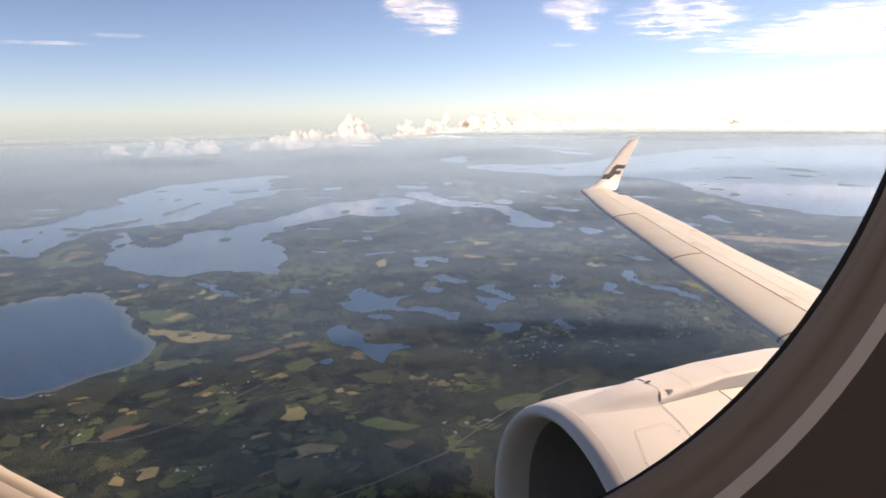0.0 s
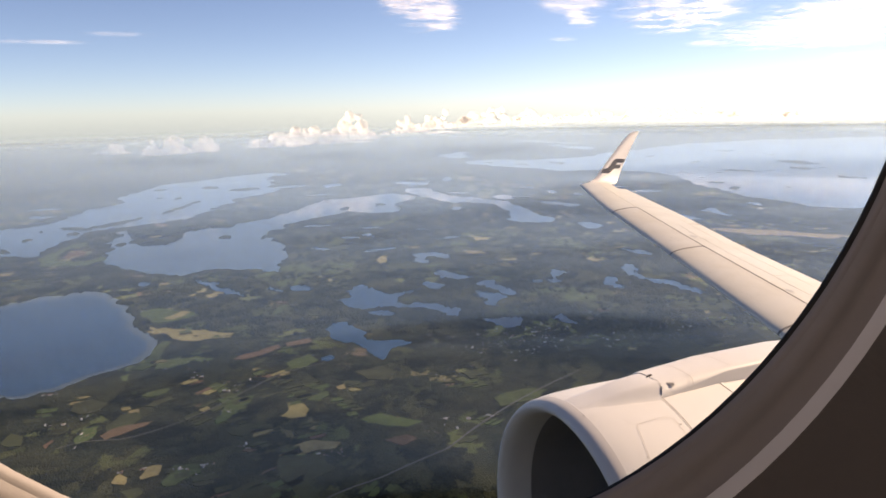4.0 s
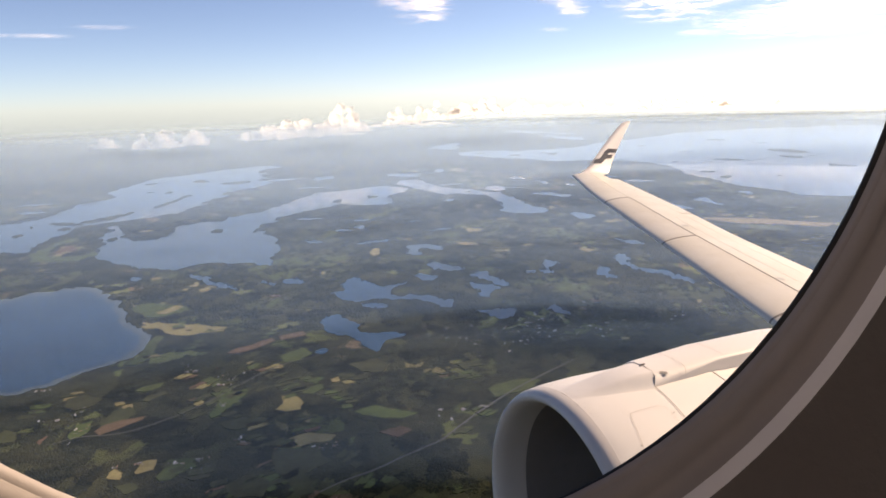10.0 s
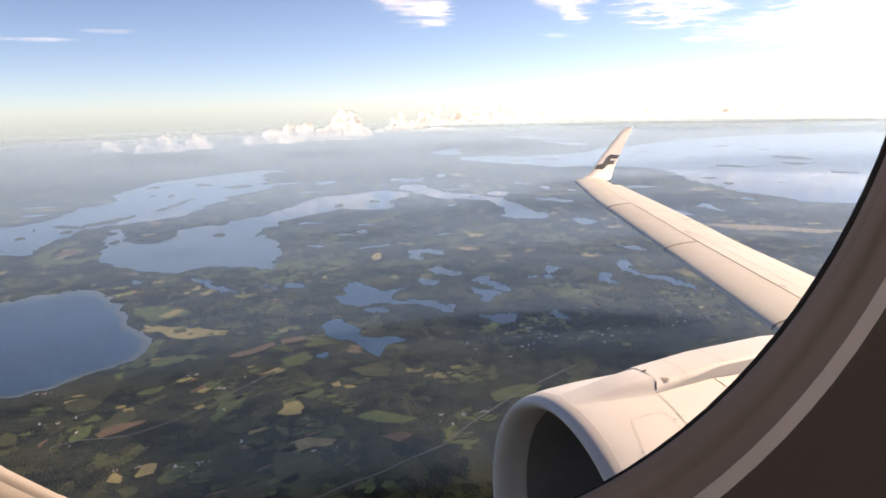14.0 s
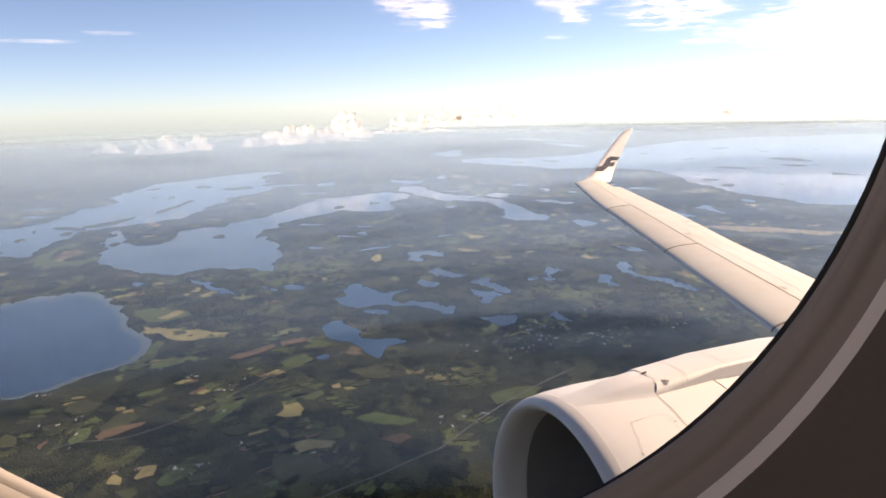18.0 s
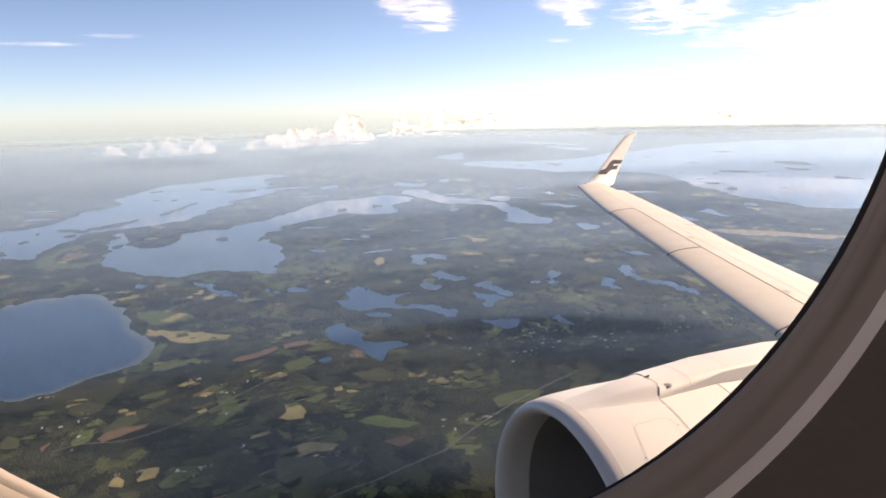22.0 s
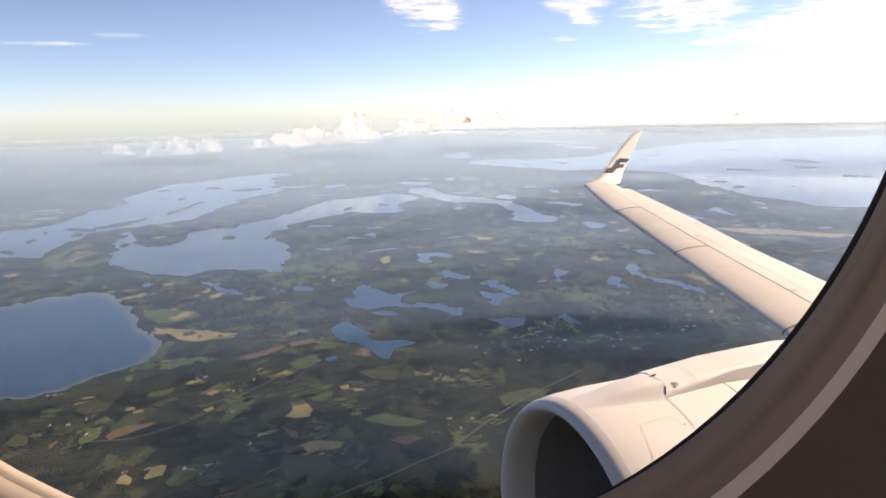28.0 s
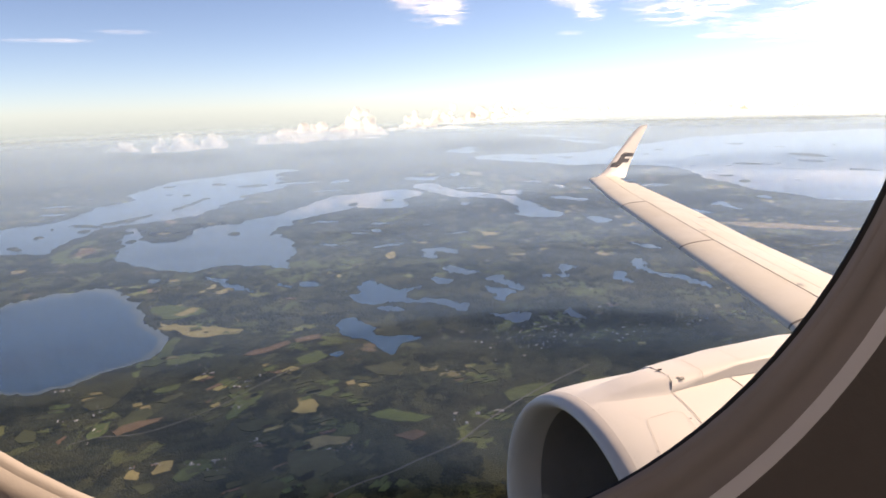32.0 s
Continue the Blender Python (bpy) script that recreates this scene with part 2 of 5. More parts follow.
SEAM = stained("dark_seam_sealant", (0.17, 0.15, 0.13), 0.7, 0, 9, 0.1)
NAVY = stained("navy_mark_paint", (0.012, 0.020, 0.050), 0.8, 0, 4, 0.1)
RUBBER = stained("black_window_rubber", (0.012, 0.012, 0.013), 0.55, 0, 30, 0.2)
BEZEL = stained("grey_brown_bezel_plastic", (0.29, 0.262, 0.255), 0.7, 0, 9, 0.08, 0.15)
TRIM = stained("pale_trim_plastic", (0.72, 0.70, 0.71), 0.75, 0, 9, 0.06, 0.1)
# the wall plastic is really light; its shade is put into this dark colour
WALL_IN_SHADE = stained("shade_toned_wall_plastic", (0.125, 0.110, 0.102), 0.75, 0, 12, 0.06, 0.25)
GLASS_NODE = Mat("cabin_window_acrylic")


def acrylic():
    m = GLASS_NODE
    out = m.t.nodes["Material Output"]
    m.t.nodes.remove(m.b)
    clear = m.node("ShaderNodeBsdfTransparent", Color=(0.97, 0.975, 0.98, 1))
    gloss = m.node("ShaderNodeBsdfGlossy", Roughness=0.35)
    mixed = m.node("ShaderNodeMixShader", Fac=0.01)
    m.t.links.new(clear.outputs[0], mixed.inputs[1])
    m.t.links.new(gloss.outputs[0], mixed.inputs[2])
    m.t.links.new(mixed.outputs[0], out.inputs["Surface"])
    return m.m


ACRYLIC = acrylic()


# ---- mesh helpers ----
def mesh_ob(name, verts, faces, material, parent=None, label="", smooth=False):
    me = bpy.data.meshes.new(name)
    me.from_pydata([tuple(v) for v in verts], [], faces)
    me.validate()
    me.materials.append(material)
    if smooth:
        me.polygons.foreach_set("use_smooth", [True] * len(me.polygons))
    ob = new(name, me)
    if parent is not None:
        ob.parent = parent
    return tagged(ob, label)


def grid_faces(nu, nv, close_u=False, close_v=False, flip=False):
    """Quads of a grid of nu x nv vertices, v running fastest."""
    out = []
    for i in range(nu if close_u else nu - 1):
        for j in range(nv if close_v else nv - 1):
            a, b = i * nv + j, i * nv + (j + 1) % nv
            c, d = ((i + 1) % nu) * nv + (j + 1) % nv, ((i + 1) % nu) * nv + j
            out.append((a, d, c, b) if flip else (a, b, c, d))
    return out


def flat_polygon(name, outline, z, material, drop=0.5):
    """A flat many-cornered slab with a short skirt."""
    bm = bmesh.new()
    top = [bm.verts.new((x, y, z)) for x, y in outline]
    low = [bm.verts.new((x, y, z - drop)) for x, y in outline]
    n = len(top)
    for i in range(n):
        bm.faces.new((top[i], top[(i + 1) % n], low[(i + 1) % n], low[i]))
    cap = bm.faces.new(top)
    bmesh.ops.triangulate(bm, faces=[cap])
    bmesh.ops.recalc_face_normals(bm, faces=bm.faces)
    me = bpy.data.meshes.new(name)
    bm.to_mesh(me)
    bm.free()
    me.materials.append(material)
    return new(name, me)


SHORE = np.random.default_rng(11)


def shore(points, wobble, rounds=4, cut=0.22):
    """A rough outline turned into a natural, crinkled one: corners cut once, then broken up at finer and finer scale."""
    p = np.array(points, float)
    q = np.roll(p, -1, axis=0)
    p = np.stack([(1 - cut) * p + cut * q, cut * p + (1 - cut) * q], 1).reshape(-1, 2)
    for k in range(rounds):
        q = np.roll(p, -1, axis=0)
        d = q - p
        side = np.stack([-d[:, 1], d[:, 0]], 1)
        mid = (p + q) / 2 + side * (SHORE.uniform(-1, 1, len(p)) * 0.30 * wobble)[:, None]
        p = np.stack([p, mid], 1).reshape(-1, 2)
    return [tuple(v) for v in p]


def inside(px, py, poly):
    p = np.array(poly)
    hit = np.zeros(len(px), bool)
    if px.max() < p[:, 0].min() or px.min() > p[:, 0].max() or py.max() < p[:, 1].min() or py.min() > p[:, 1].max():
        return hit
    box = (px > p[:, 0].min()) & (px < p[:, 0].max()) & (py > p[:, 1].min()) & (py < p[:, 1].max())
    x, y = px[box], py[box]
    if len(x) == 0:
        return hit
    if len(x) < 40:
        a, b = p, np.roll(p, -1, axis=0)
        rise = np.where(a[:, 1] == b[:, 1], 1e-9, b[:, 1] - a[:, 1])
        cross = (a[:, 1] > y[:, None]) != (b[:, 1] > y[:, None])
        hit[box] = (cross & (x[:, None] < (b[:, 0] - a[:, 0]) * (y[:, None] - a[:, 1]) / rise + a[:, 0])).sum(1) % 2 == 1
        return hit
    res = np.zeros(len(x), bool)
    for (x1, y1), (x2, y2) in zip(p, np.roll(p, -1, axis=0)):
        if y1 != y2:
            res ^= ((y1 > y) != (y2 > y)) & (x < (x2 - x1) * (y - y1) / (y2 - y1) + x1)
    hit[box] = res
    return hit


# ---- land ----
def ground_sheet():
    radii = [0, 60, 140, 240, 400, 650, 1000, 1500, 2200, 3100, 4000, 4950]
    verts, faces, n = [(0, 0, 0)], [], 128
    for r in radii[1:]:
        verts += [(r * math.cos(2 * math.pi * i / n), r * math.sin(2 * math.pi * i / n), 0) for i in range(n)]
    faces += [(0, 1 + i, 1 + (i + 1) % n) for i in range(n)]
    for k in range(len(radii) - 2):
        s = 1 + k * n
        faces += [(s + i, s + n + i, s + n + (i + 1) % n, s + (i + 1) % n) for i in range(n)]
    ob = mesh_ob("ground", verts, faces, LAND)
    tagged(ob, "wooded lake country reaching to the hazy horizon", "ground", kind="structure")


ground_sheet()
LAKES, ISLANDS, FIELDS, ROADS = [], [], [], []


def lake(points, label):
    line = shore(points, 0.9 if len(points) > 16 else 1.25)
    LAKES.append(np.array(line))
    if "pale shallow rim" in label:
        c = np.mean(line, axis=0)
        deep = [tuple(c + (np.array(p) - c) * 0.93) for p in line]
        ob = flat_polygon("shallows", line, 0.22, SHALLOW)
        tagged(ob, "pale shallow water along the lake shore", "water", kind="structure")
        line = deep
    ob = flat_polygon("lake", line, 0.28, WATER)
    tagged(ob, label, "lake", "lakes", "structure")


def island(points):
    line = shore(points, 0.8, 3)
    ISLANDS.append(np.array(line))
    tagged(flat_polygon("island", line, 0.55, LAND), "small dark wooded island in a lake", "island", "islands in the lakes", "structure")


def field(kind, points):
    line = shore(points, 0.30, 2, 0.04)
    FIELDS.append(np.array(line))
    tagged(flat_polygon("field", line, 0.30 + 0.01 * (len(FIELDS) % 7), CROPS[kind]), CROP_WORDS[kind], "field", "farm fields", "structure")


def road(points, width):
    p = np.array(points, float)
    for _ in range(3):
        q = np.stack([0.75 * p[:-1] + 0.25 * p[1:], 0.25 * p[:-1] + 0.75 * p[1:]], 1).reshape(-1, 2)
        p = np.vstack([p[:1], q, p[-1:]])
    t = np.gradient(p, axis=0)
    t /= np.linalg.norm(t, axis=1)[:, None]
    s = np.stack([-t[:, 1], t[:, 0]], 1) * width
    ROADS.append([tuple(v) for v in np.vstack([p + s * 2.2, (p - s * 2.2)[::-1]])])
    verts = [(x, y, z) for a, b in zip(p + s, p - s) for (x, y), z in ((a, 0.40), (b, 0.40))]
    ob = mesh_ob("road", verts, grid_faces(len(p), 2, flip=True), ROAD)
    tagged(ob, "thin grey country road cutting through dark woods", "road", kind="structure")


lake([(-320, 611), (-303, 605), (-281, 584), (-258, 554), (-243, 531), (-235, 509), (-220, 488), (-206, 475), (-198, 464), (-192, 446), (-192, 429), (-197, 415), (-206, 405), (-216, 391), (-219, 378), (-260, 365), (-269, 372), (-269, 357), (-276, 351), (-292, 352), (-303, 365), (-314, 365), (-321, 360), (-322, 350), (-315, 337), (-311, 320), (-308, 296), (-310, 282), (-311, 261), (-364, 336), (-362, 366), (-365, 387), (-372, 416), (-372, 443), (-373, 483), (-374, 539), (-359, 582)], "deep blue lake with a pale shallow rim among fields")
lake([(-357, 720), (-335, 712), (-311, 684), (-269, 665), (-250, 658), (-247, 672), (-222, 689), (-179, 672), (-156, 662), (-170, 698), (-172, 725), (-172, 757), (-191, 815), (-208, 839), (-231, 888), (-229, 909), (-212, 915), (-225, 948), (-198, 998), (-190, 1017), (-161, 1039), (-159, 1074), (-130, 1057), (-87, 1043), (-70, 1076), (-83, 1116), (-84, 1156), (-53, 1209), (-72, 1260), (-104, 1293), (-150, 1244), (-209, 1218), (-226, 1150), (-249, 1066), (-272, 995), (-294, 974), (-288, 940), (-326, 941), (-339, 904), (-324, 855), (-328, 827), (-346, 822), (-362, 821), (-393, 880), (-416, 916), (-440, 937), (-403, 844), (-374, 774)], "long branching blue lake between wooded shores")
lake([(-393, 1768), (-449, 1799), (-477, 1747), (-519, 1701), (-549, 1629), (-586, 1589), (-612, 1561), (-614, 1474), (-620, 1406), (-608, 1316), (-566, 1245), (-558, 1193), (-565, 1148), (-592, 1166), (-575, 1112), (-565, 1059), (-569, 1018), (-580, 995), (-591, 973), (-608, 962), (-620, 933), (-511, 761), (-493, 770), (-466, 767), (-448, 759), (-459, 800), (-468, 835), (-467, 879), (-473, 920), (-468, 941), (-454, 952), (-436, 972), (-418, 984), (-396, 1010), (-378, 1028), (-375, 1066), (-369, 1100), (-357, 1148), (-356, 1210), (-383, 1253), (-362, 1306), (-345, 1319), (-334, 1361), (-336, 1420), (-365, 1447), (-381, 1538)], "pale distant lake with wooded strips of islands")
lake([(-85, 1342), (-67, 1376), (-34, 1349), (-18, 1291), (6, 1227), (44, 1211), (61, 1177), (78, 1159), (96, 1156), (97, 1114), (114, 1072), (121, 1023), (124, 989), (138, 976), (142, 950), (134, 927), (119, 925), (98, 929), (81, 946), (81, 986), (87, 1029), (80, 1072), (67, 1120), (49, 1130), (23, 1149), (5, 1139), (-18, 1179), (-47, 1239), (-69, 1285)], "branching pale lake winding through far woods")
lake([(41, 2005), (82, 2055), (148, 2076), (205, 2010), (273, 2052), (337, 2051), (419, 2141), (520, 2291), (695, 2471), (852, 2663), (1094, 2752), (1332, 2807), (1761, 2798), (643, 966), (576, 995), (541, 1002), (510, 1020), (507, 1065), (485, 1111), (464, 1167), (468, 1277), (460, 1391), (463, 1522), (436, 1599), (384, 1644), (287, 1673), (253, 1668), (220, 1758), (154, 1796), (117, 1861)], "broad silvery lake shining towards the horizon")
lake([(-89, 483), (-85, 499), (-75, 500), (-70, 488), (-63, 479), (-58, 473), (-60, 465), (-57, 458), (-46, 455), (-34, 457), (-25, 450), (-30, 445), (-39, 440), (-40, 424), (-43, 417), (-47, 424), (-57, 439), (-64, 451), (-79, 458)], "small dark blue lake beside the town")
lake([(-93, 557), (-89, 564), (-81, 565), (-85, 579), (-86, 598), (-81, 610), (-74, 609), (-66, 596), (-60, 588), (-52, 576), (-43, 581), (-31, 589), (-26, 585), (-40, 571), (-43, 559), (-39, 545), (-32, 541), (-29, 551), (-21, 542), (-12, 546), (-8, 539), (-3, 532), (6, 531), (7, 520), (5, 508), (-4, 511), (-10, 522), (-16, 527), (-25, 534), (-34, 535), (-47, 538), (-56, 537), (-64, 530), (-72, 531), (-83, 546)], "narrow branching blue lake among dark woods")
lake([(72, 1229), (94, 1241), (107, 1190), (98, 1170), (80, 1181)], "small blue lake among dark woods")
lake([(-102, 1514), (-83, 1486), (-53, 1467), (-37, 1509), (-41, 1432), (-63, 1426), (-90, 1444)], "small blue lake among dark woods")
lake([(144, 1139), (170, 1133), (188, 1109), (200, 1081), (180, 1065), (163, 1088), (149, 1110)], "small blue lake among dark woods")
lake([(157, 924), (182, 929), (189, 909), (195, 895), (177, 867), (167, 877), (163, 904)], "small blue lake among dark woods")
lake([(-141, 604), (-141, 616), (-131, 613), (-120, 608), (-118, 594), (-127, 595), (-134, 592)], "small blue lake among dark woods")
lake([(-42, 743), (-24, 750), (-9, 745), (1, 720), (-1, 709), (-12, 722), (-24, 729), (-25, 715), (-18, 701), (-23, 693), (-37, 698)], "small blue lake among dark woods")
lake([(-17, 651), (-10, 664), (-2, 656), (6, 643), (17, 638), (15, 623), (5, 621), (-5, 627), (-12, 639)], "small blue lake among dark woods")
lake([(21, 609), (28, 619), (38, 620), (39, 605), (47, 590), (53, 580), (55, 565), (49, 562), (45, 566), (39, 578), (31, 592), (22, 599)], "small blue lake among dark woods")
lake([(21, 584), (30, 575), (43, 568), (44, 557), (37, 551), (34, 541), (36, 535), (27, 536), (24, 544), (30, 552), (24, 556), (20, 571)], "small blue lake among dark woods")
lake([(15, 506), (29, 499), (37, 503), (48, 506), (52, 499), (50, 490), (40, 476), (33, 482), (30, 491), (20, 498)], "small blue lake among dark woods")
lake([(91, 657), (98, 652), (111, 643), (103, 637), (94, 622), (90, 602), (84, 605), (91, 627)], "small blue lake among dark woods")
lake([(68, 604), (77, 618), (80, 609), (73, 604)], "small blue lake among dark woods")
lake([(74, 504), (80, 515), (82, 507), (84, 493), (91, 484), (86, 482), (78, 489), (74, 492)], "small blue lake among dark woods")
lake([(156, 654), (165, 671), (172, 672), (171, 653), (164, 637), (171, 614), (178, 607), (192, 605), (193, 585), (204, 565), (198, 553), (189, 566), (182, 586), (172, 593), (165, 612), (155, 631)], "small blue lake among dark woods")
lake([(133, 612), (143, 624), (145, 610), (139, 597), (146, 584), (144, 577), (131, 582)], "small blue lake among dark woods")
lake([(176, 751), (188, 740), (203, 729), (204, 712), (187, 714)], "small blue lake among dark woods")
lake([(286, 982), (304, 979), (320, 955), (334, 932), (315, 921), (301, 943)], "small blue lake among dark woods")
lake([(367, 1036), (380, 1027), (376, 988), (376, 945), (362, 947), (359, 980)], "small blue lake among dark woods")
lake([(-82, 423), (-79, 428), (-73, 426), (-74, 418), (-79, 418)], "small blue lake among dark woods")
lake([(-284, 636), (-282, 642), (-270, 624), (-272, 618)], "small blue lake among dark woods")
lake([(-242, 642), (-232, 643), (-212, 628), (-188, 605), (-174, 588), (-168, 575), (-179, 581), (-194, 592), (-216, 618)], "small blue lake among dark woods")
lake([(-64, 524), (-55, 529), (-44, 523), (-39, 514), (-49, 510), (-59, 514)], "small blue lake among dark woods")
lake([(-26, 619), (-15, 611), (-5, 606), (-8, 590), (-17, 586), (-22, 598)], "small blue lake among dark woods")
lake([(-109, 870), (-96, 876), (-90, 844), (-101, 853)], "small blue lake among dark woods")
lake([(256, 3188), (337, 3252), (431, 3035), (554, 2824), (467, 2825), (354, 2979)], "small blue lake among dark woods")
lake([(379, 2827), (447, 2708), (501, 2459), (442, 2452), (391, 2618)], "small blue lake among dark woods")
lake([(-32, 2321), (24, 2475), (63, 2490), (43, 2291), (72, 2226), (19, 2147), (-14, 2208)], "small blue lake among dark woods")
lake([(-262, 1443), (-235, 1490), (-222, 1498), (-239, 1407)], "small blue lake among dark woods")
lake([(-13, 1564), (5, 1572), (2, 1511), (-10, 1490)], "small blue lake among dark woods")
lake([(136, 1409), (155, 1343), (150, 1316)], "small blue lake among dark woods")
lake([(171, 1302), (190, 1262), (177, 1239)], "small blue lake among dark woods")
lake([(-2, 1075), (17, 1097), (26, 1082), (8, 1061)], "small blue lake among dark woods")
lake([(211, 1240), (228, 1228), (219, 1205)], "small blue lake among dark woods")
lake([(-160, 612), (-148, 601), (-142, 585), (-152, 597)], "small blue lake among dark woods")
lake([(-218, 1183), (-204, 1217), (-204, 1180)], "small blue lake among dark woods")
lake([(237, 888), (247, 873), (238, 866)], "small blue lake among dark woods")
lake([(448, 1084), (461, 1055), (442, 1040)], "small blue lake among dark woods")
island([(-341, 366), (-343, 377), (-335, 388), (-330, 390), (-325, 382), (-328, 374), (-332, 364)])
island([(-324, 389), (-322, 398), (-313, 393), (-312, 386), (-318, 383)])
island([(-498, 973), (-475, 1008), (-458, 1063), (-448, 1034), (-457, 985), (-470, 955)])
island([(-382, 1127), (-375, 1179), (-356, 1210), (-344, 1152), (-358, 1123)])
island([(-445, 1096), (-439, 1150), (-440, 1205), (-435, 1249), (-425, 1202), (-427, 1129), (-433, 1088)])
island([(-505, 1459), (-495, 1499), (-462, 1449), (-479, 1433)])
island([(-434, 1413), (-401, 1455), (-369, 1417), (-393, 1384), (-422, 1391)])
island([(-496, 915), (-493, 932), (-479, 921), (-479, 900)])
island([(-542, 935), (-543, 948), (-533, 929)])
island([(-527, 868), (-526, 891), (-515, 863)])
island([(-536, 965), (-507, 974), (-474, 946), (-482, 939), (-515, 952)])
island([(-522, 808), (-514, 817), (-493, 792), (-504, 790)])
island([(-281, 860), (-282, 880), (-272, 878), (-266, 862), (-271, 851)])
island([(-229, 856), (-226, 860), (-221, 844)])
island([(-392, 825), (-393, 843), (-384, 841), (-382, 817)])
island([(-624, 1389), (-619, 1445), (-601, 1375)])
island([(-495, 1276), (-489, 1316), (-479, 1265)])
island([(618, 1617), (662, 1573), (641, 1537), (608, 1561)])
island([(486, 1264), (507, 1287), (512, 1267), (486, 1228)])
island([(594, 1831), (649, 1870), (612, 1805)])
island([(764, 1648), (805, 1588), (764, 1556), (750, 1590)])
island([(765, 1435), (785, 1394), (757, 1367), (749, 1392)])
island([(831, 1844), (880, 1711), (835, 1675), (807, 1755)])
island([(1044, 2063), (1084, 2072), (1035, 2014)])
island([(389, 1845), (427, 1813), (394, 1770)])
island([(259, 1949), (318, 1908), (281, 1844)])
island([(171, 1900), (209, 1906), (189, 1856)])
island([(554, 2087), (604, 2092), (564, 2034)])
island([(808, 2253), (892, 2245), (824, 2158)])
island([(880, 2054), (930, 2059), (882, 2004)])
island([(-31, 558), (-28, 572), (-19, 575), (-9, 563), (-7, 549), (-14, 549), (-23, 545), (-28, 552)])
island([(-170, 1107), (-162, 1124), (-153, 1097), (-161, 1080)])
island([(38, 1168), (50, 1180), (43, 1152)])
island([(123, 1150), (135, 1106), (125, 1095)])
field("tan", [(-213, 483), (-210, 491), (-204, 496), (-198, 490), (-188, 490), (-170, 484), (-151.1, 478.3), (-151.0, 469.5), (-162.9, 466.8), (-172.6, 461.6), (-185.2, 465.0), (-198.1, 479.6), (-205.2, 477.7)])
field("brown", [(-135.8, 423.8), (-132.7, 431.8), (-123.6, 438.6), (-113.7, 451.2), (-110.6, 445.3), (-118.7, 432.9), (-128.7, 423.2)])
field("brown", [(-110.4, 453.2), (-102.3, 459.6), (-95.5, 463.9), (-92.5, 455.3), (-100.5, 450.2), (-107.1, 446.1)])
field("green", [(-241, 540), (-229, 547), (-201, 536), (-191, 525), (-200, 512), (-210, 507), (-220, 507), (-236, 524)])
field("tan", [(-216, 518), (-208, 537), (-200, 533), (-207, 514)])
field("green", [(-192.3, 408.3), (-189.5, 422.6), (-194.5, 449.5), (-194.5, 464.6), (-187.3, 460.4), (-184.6, 437.8), (-182.2, 417.1), (-185.3, 407.8)])
field("green", [(-169.7, 368.3), (-165.8, 374.4), (-158.4, 379.6), (-157.0, 371.4), (-162.8, 366.3)])
field("olive", [(-159.4, 361.5), (-152.4, 367.2), (-149.5, 363.2), (-156.0, 352.5), (-161.1, 354.2)])
field("olive", [(-201.9, 358.9), (-194.3, 365.2), (-181.9, 357.7), (-183.1, 350.6), (-190.3, 344.0), (-199.0, 350.1)])
field("olive", [(-171.0, 329.7), (-169.6, 342.8), (-162.8, 347.2), (-156.5, 338.6), (-159.2, 324.7), (-166.5, 322.6)])
field("brown", [(-169.0, 319.1), (-166.7, 326.3), (-153.2, 333.8), (-149.7, 335.6), (-150.5, 330.5), (-157.9, 321.5), (-164.3, 314.7)])
field("green", [(-179.6, 316.1), (-180.8, 327.1), (-174.7, 331.8), (-172.3, 323.5), (-172.2, 314.6), (-175.7, 310.7)])
field("olive", [(-213.0, 313.9), (-213.5, 324.0), (-205.4, 319.3), (-201.8, 310.4), (-207.9, 309.6)])
field("brown", [(-191.0, 309.8), (-190.0, 315.5), (-188.7, 316.1), (-187.8, 306.3)])
field("green", [(-126.3, 361.7), (-114.5, 362.5), (-106.4, 360.5), (-110.2, 346.2), (-115.1, 332.9), (-119.1, 335.1), (-118.6, 350.2)])
field("olive", [(-111.3, 324.4), (-102.6, 327.7), (-92.0, 329.6), (-87.6, 328.1), (-90.3, 322.0), (-99.8, 316.5), (-105.5, 318.0)])
field("tan", [(-86.8, 337.9), (-84.3, 346.7), (-87.5, 355.5), (-78.2, 353.5), (-74.0, 346.1), (-73.9, 337.1), (-80.7, 335.5)])
field("tan", [(-78.2, 295.7), (-72.6, 306.3), (-65.6, 311.1), (-57.5, 309.5), (-52.1, 308.0), (-54.0, 302.5), (-61.5, 301.3), (-69.5, 296.3)])
field("olive", [(-77.8, 294.1), (-66.9, 295.6), (-58.4, 297.3), (-56.0, 289.3), (-50.4, 284.0), (-54.6, 279.4), (-60.7, 272.7), (-52.9, 259.2), (-60.1, 255.4), (-66.9, 268.5), (-72.9, 275.6), (-75.6, 282.9)])
field("tan", [(-132.9, 278.5), (-133.0, 288.2), (-127.3, 289.4), (-125.3, 280.5), (-131.1, 277.0)])
field("green", [(-122.0, 274.7), (-122.3, 289.2), (-110.1, 289.6), (-110.7, 279.8), (-115.1, 271.7), (-119.5, 271.0)])
field("tan", [(-143.0, 274.4), (-142.8, 282.3), (-137.7, 278.7), (-136.4, 272.7)])
field("green", [(-46.7, 332.2), (-37.4, 339.7), (-25.9, 334.3), (-14.6, 329.0), (-22.7, 323.1), (-36.5, 326.4)])
field("green", [(20.7, 356.2), (28.9, 363.4), (43.2, 368.8), (50.4, 365.9), (37.9, 351.4), (24.1, 345.0)])
field("green", [(-101.1, 416.2), (-89.9, 430.7), (-81.8, 419.8), (-87.6, 407.5), (-95.4, 404.3)])
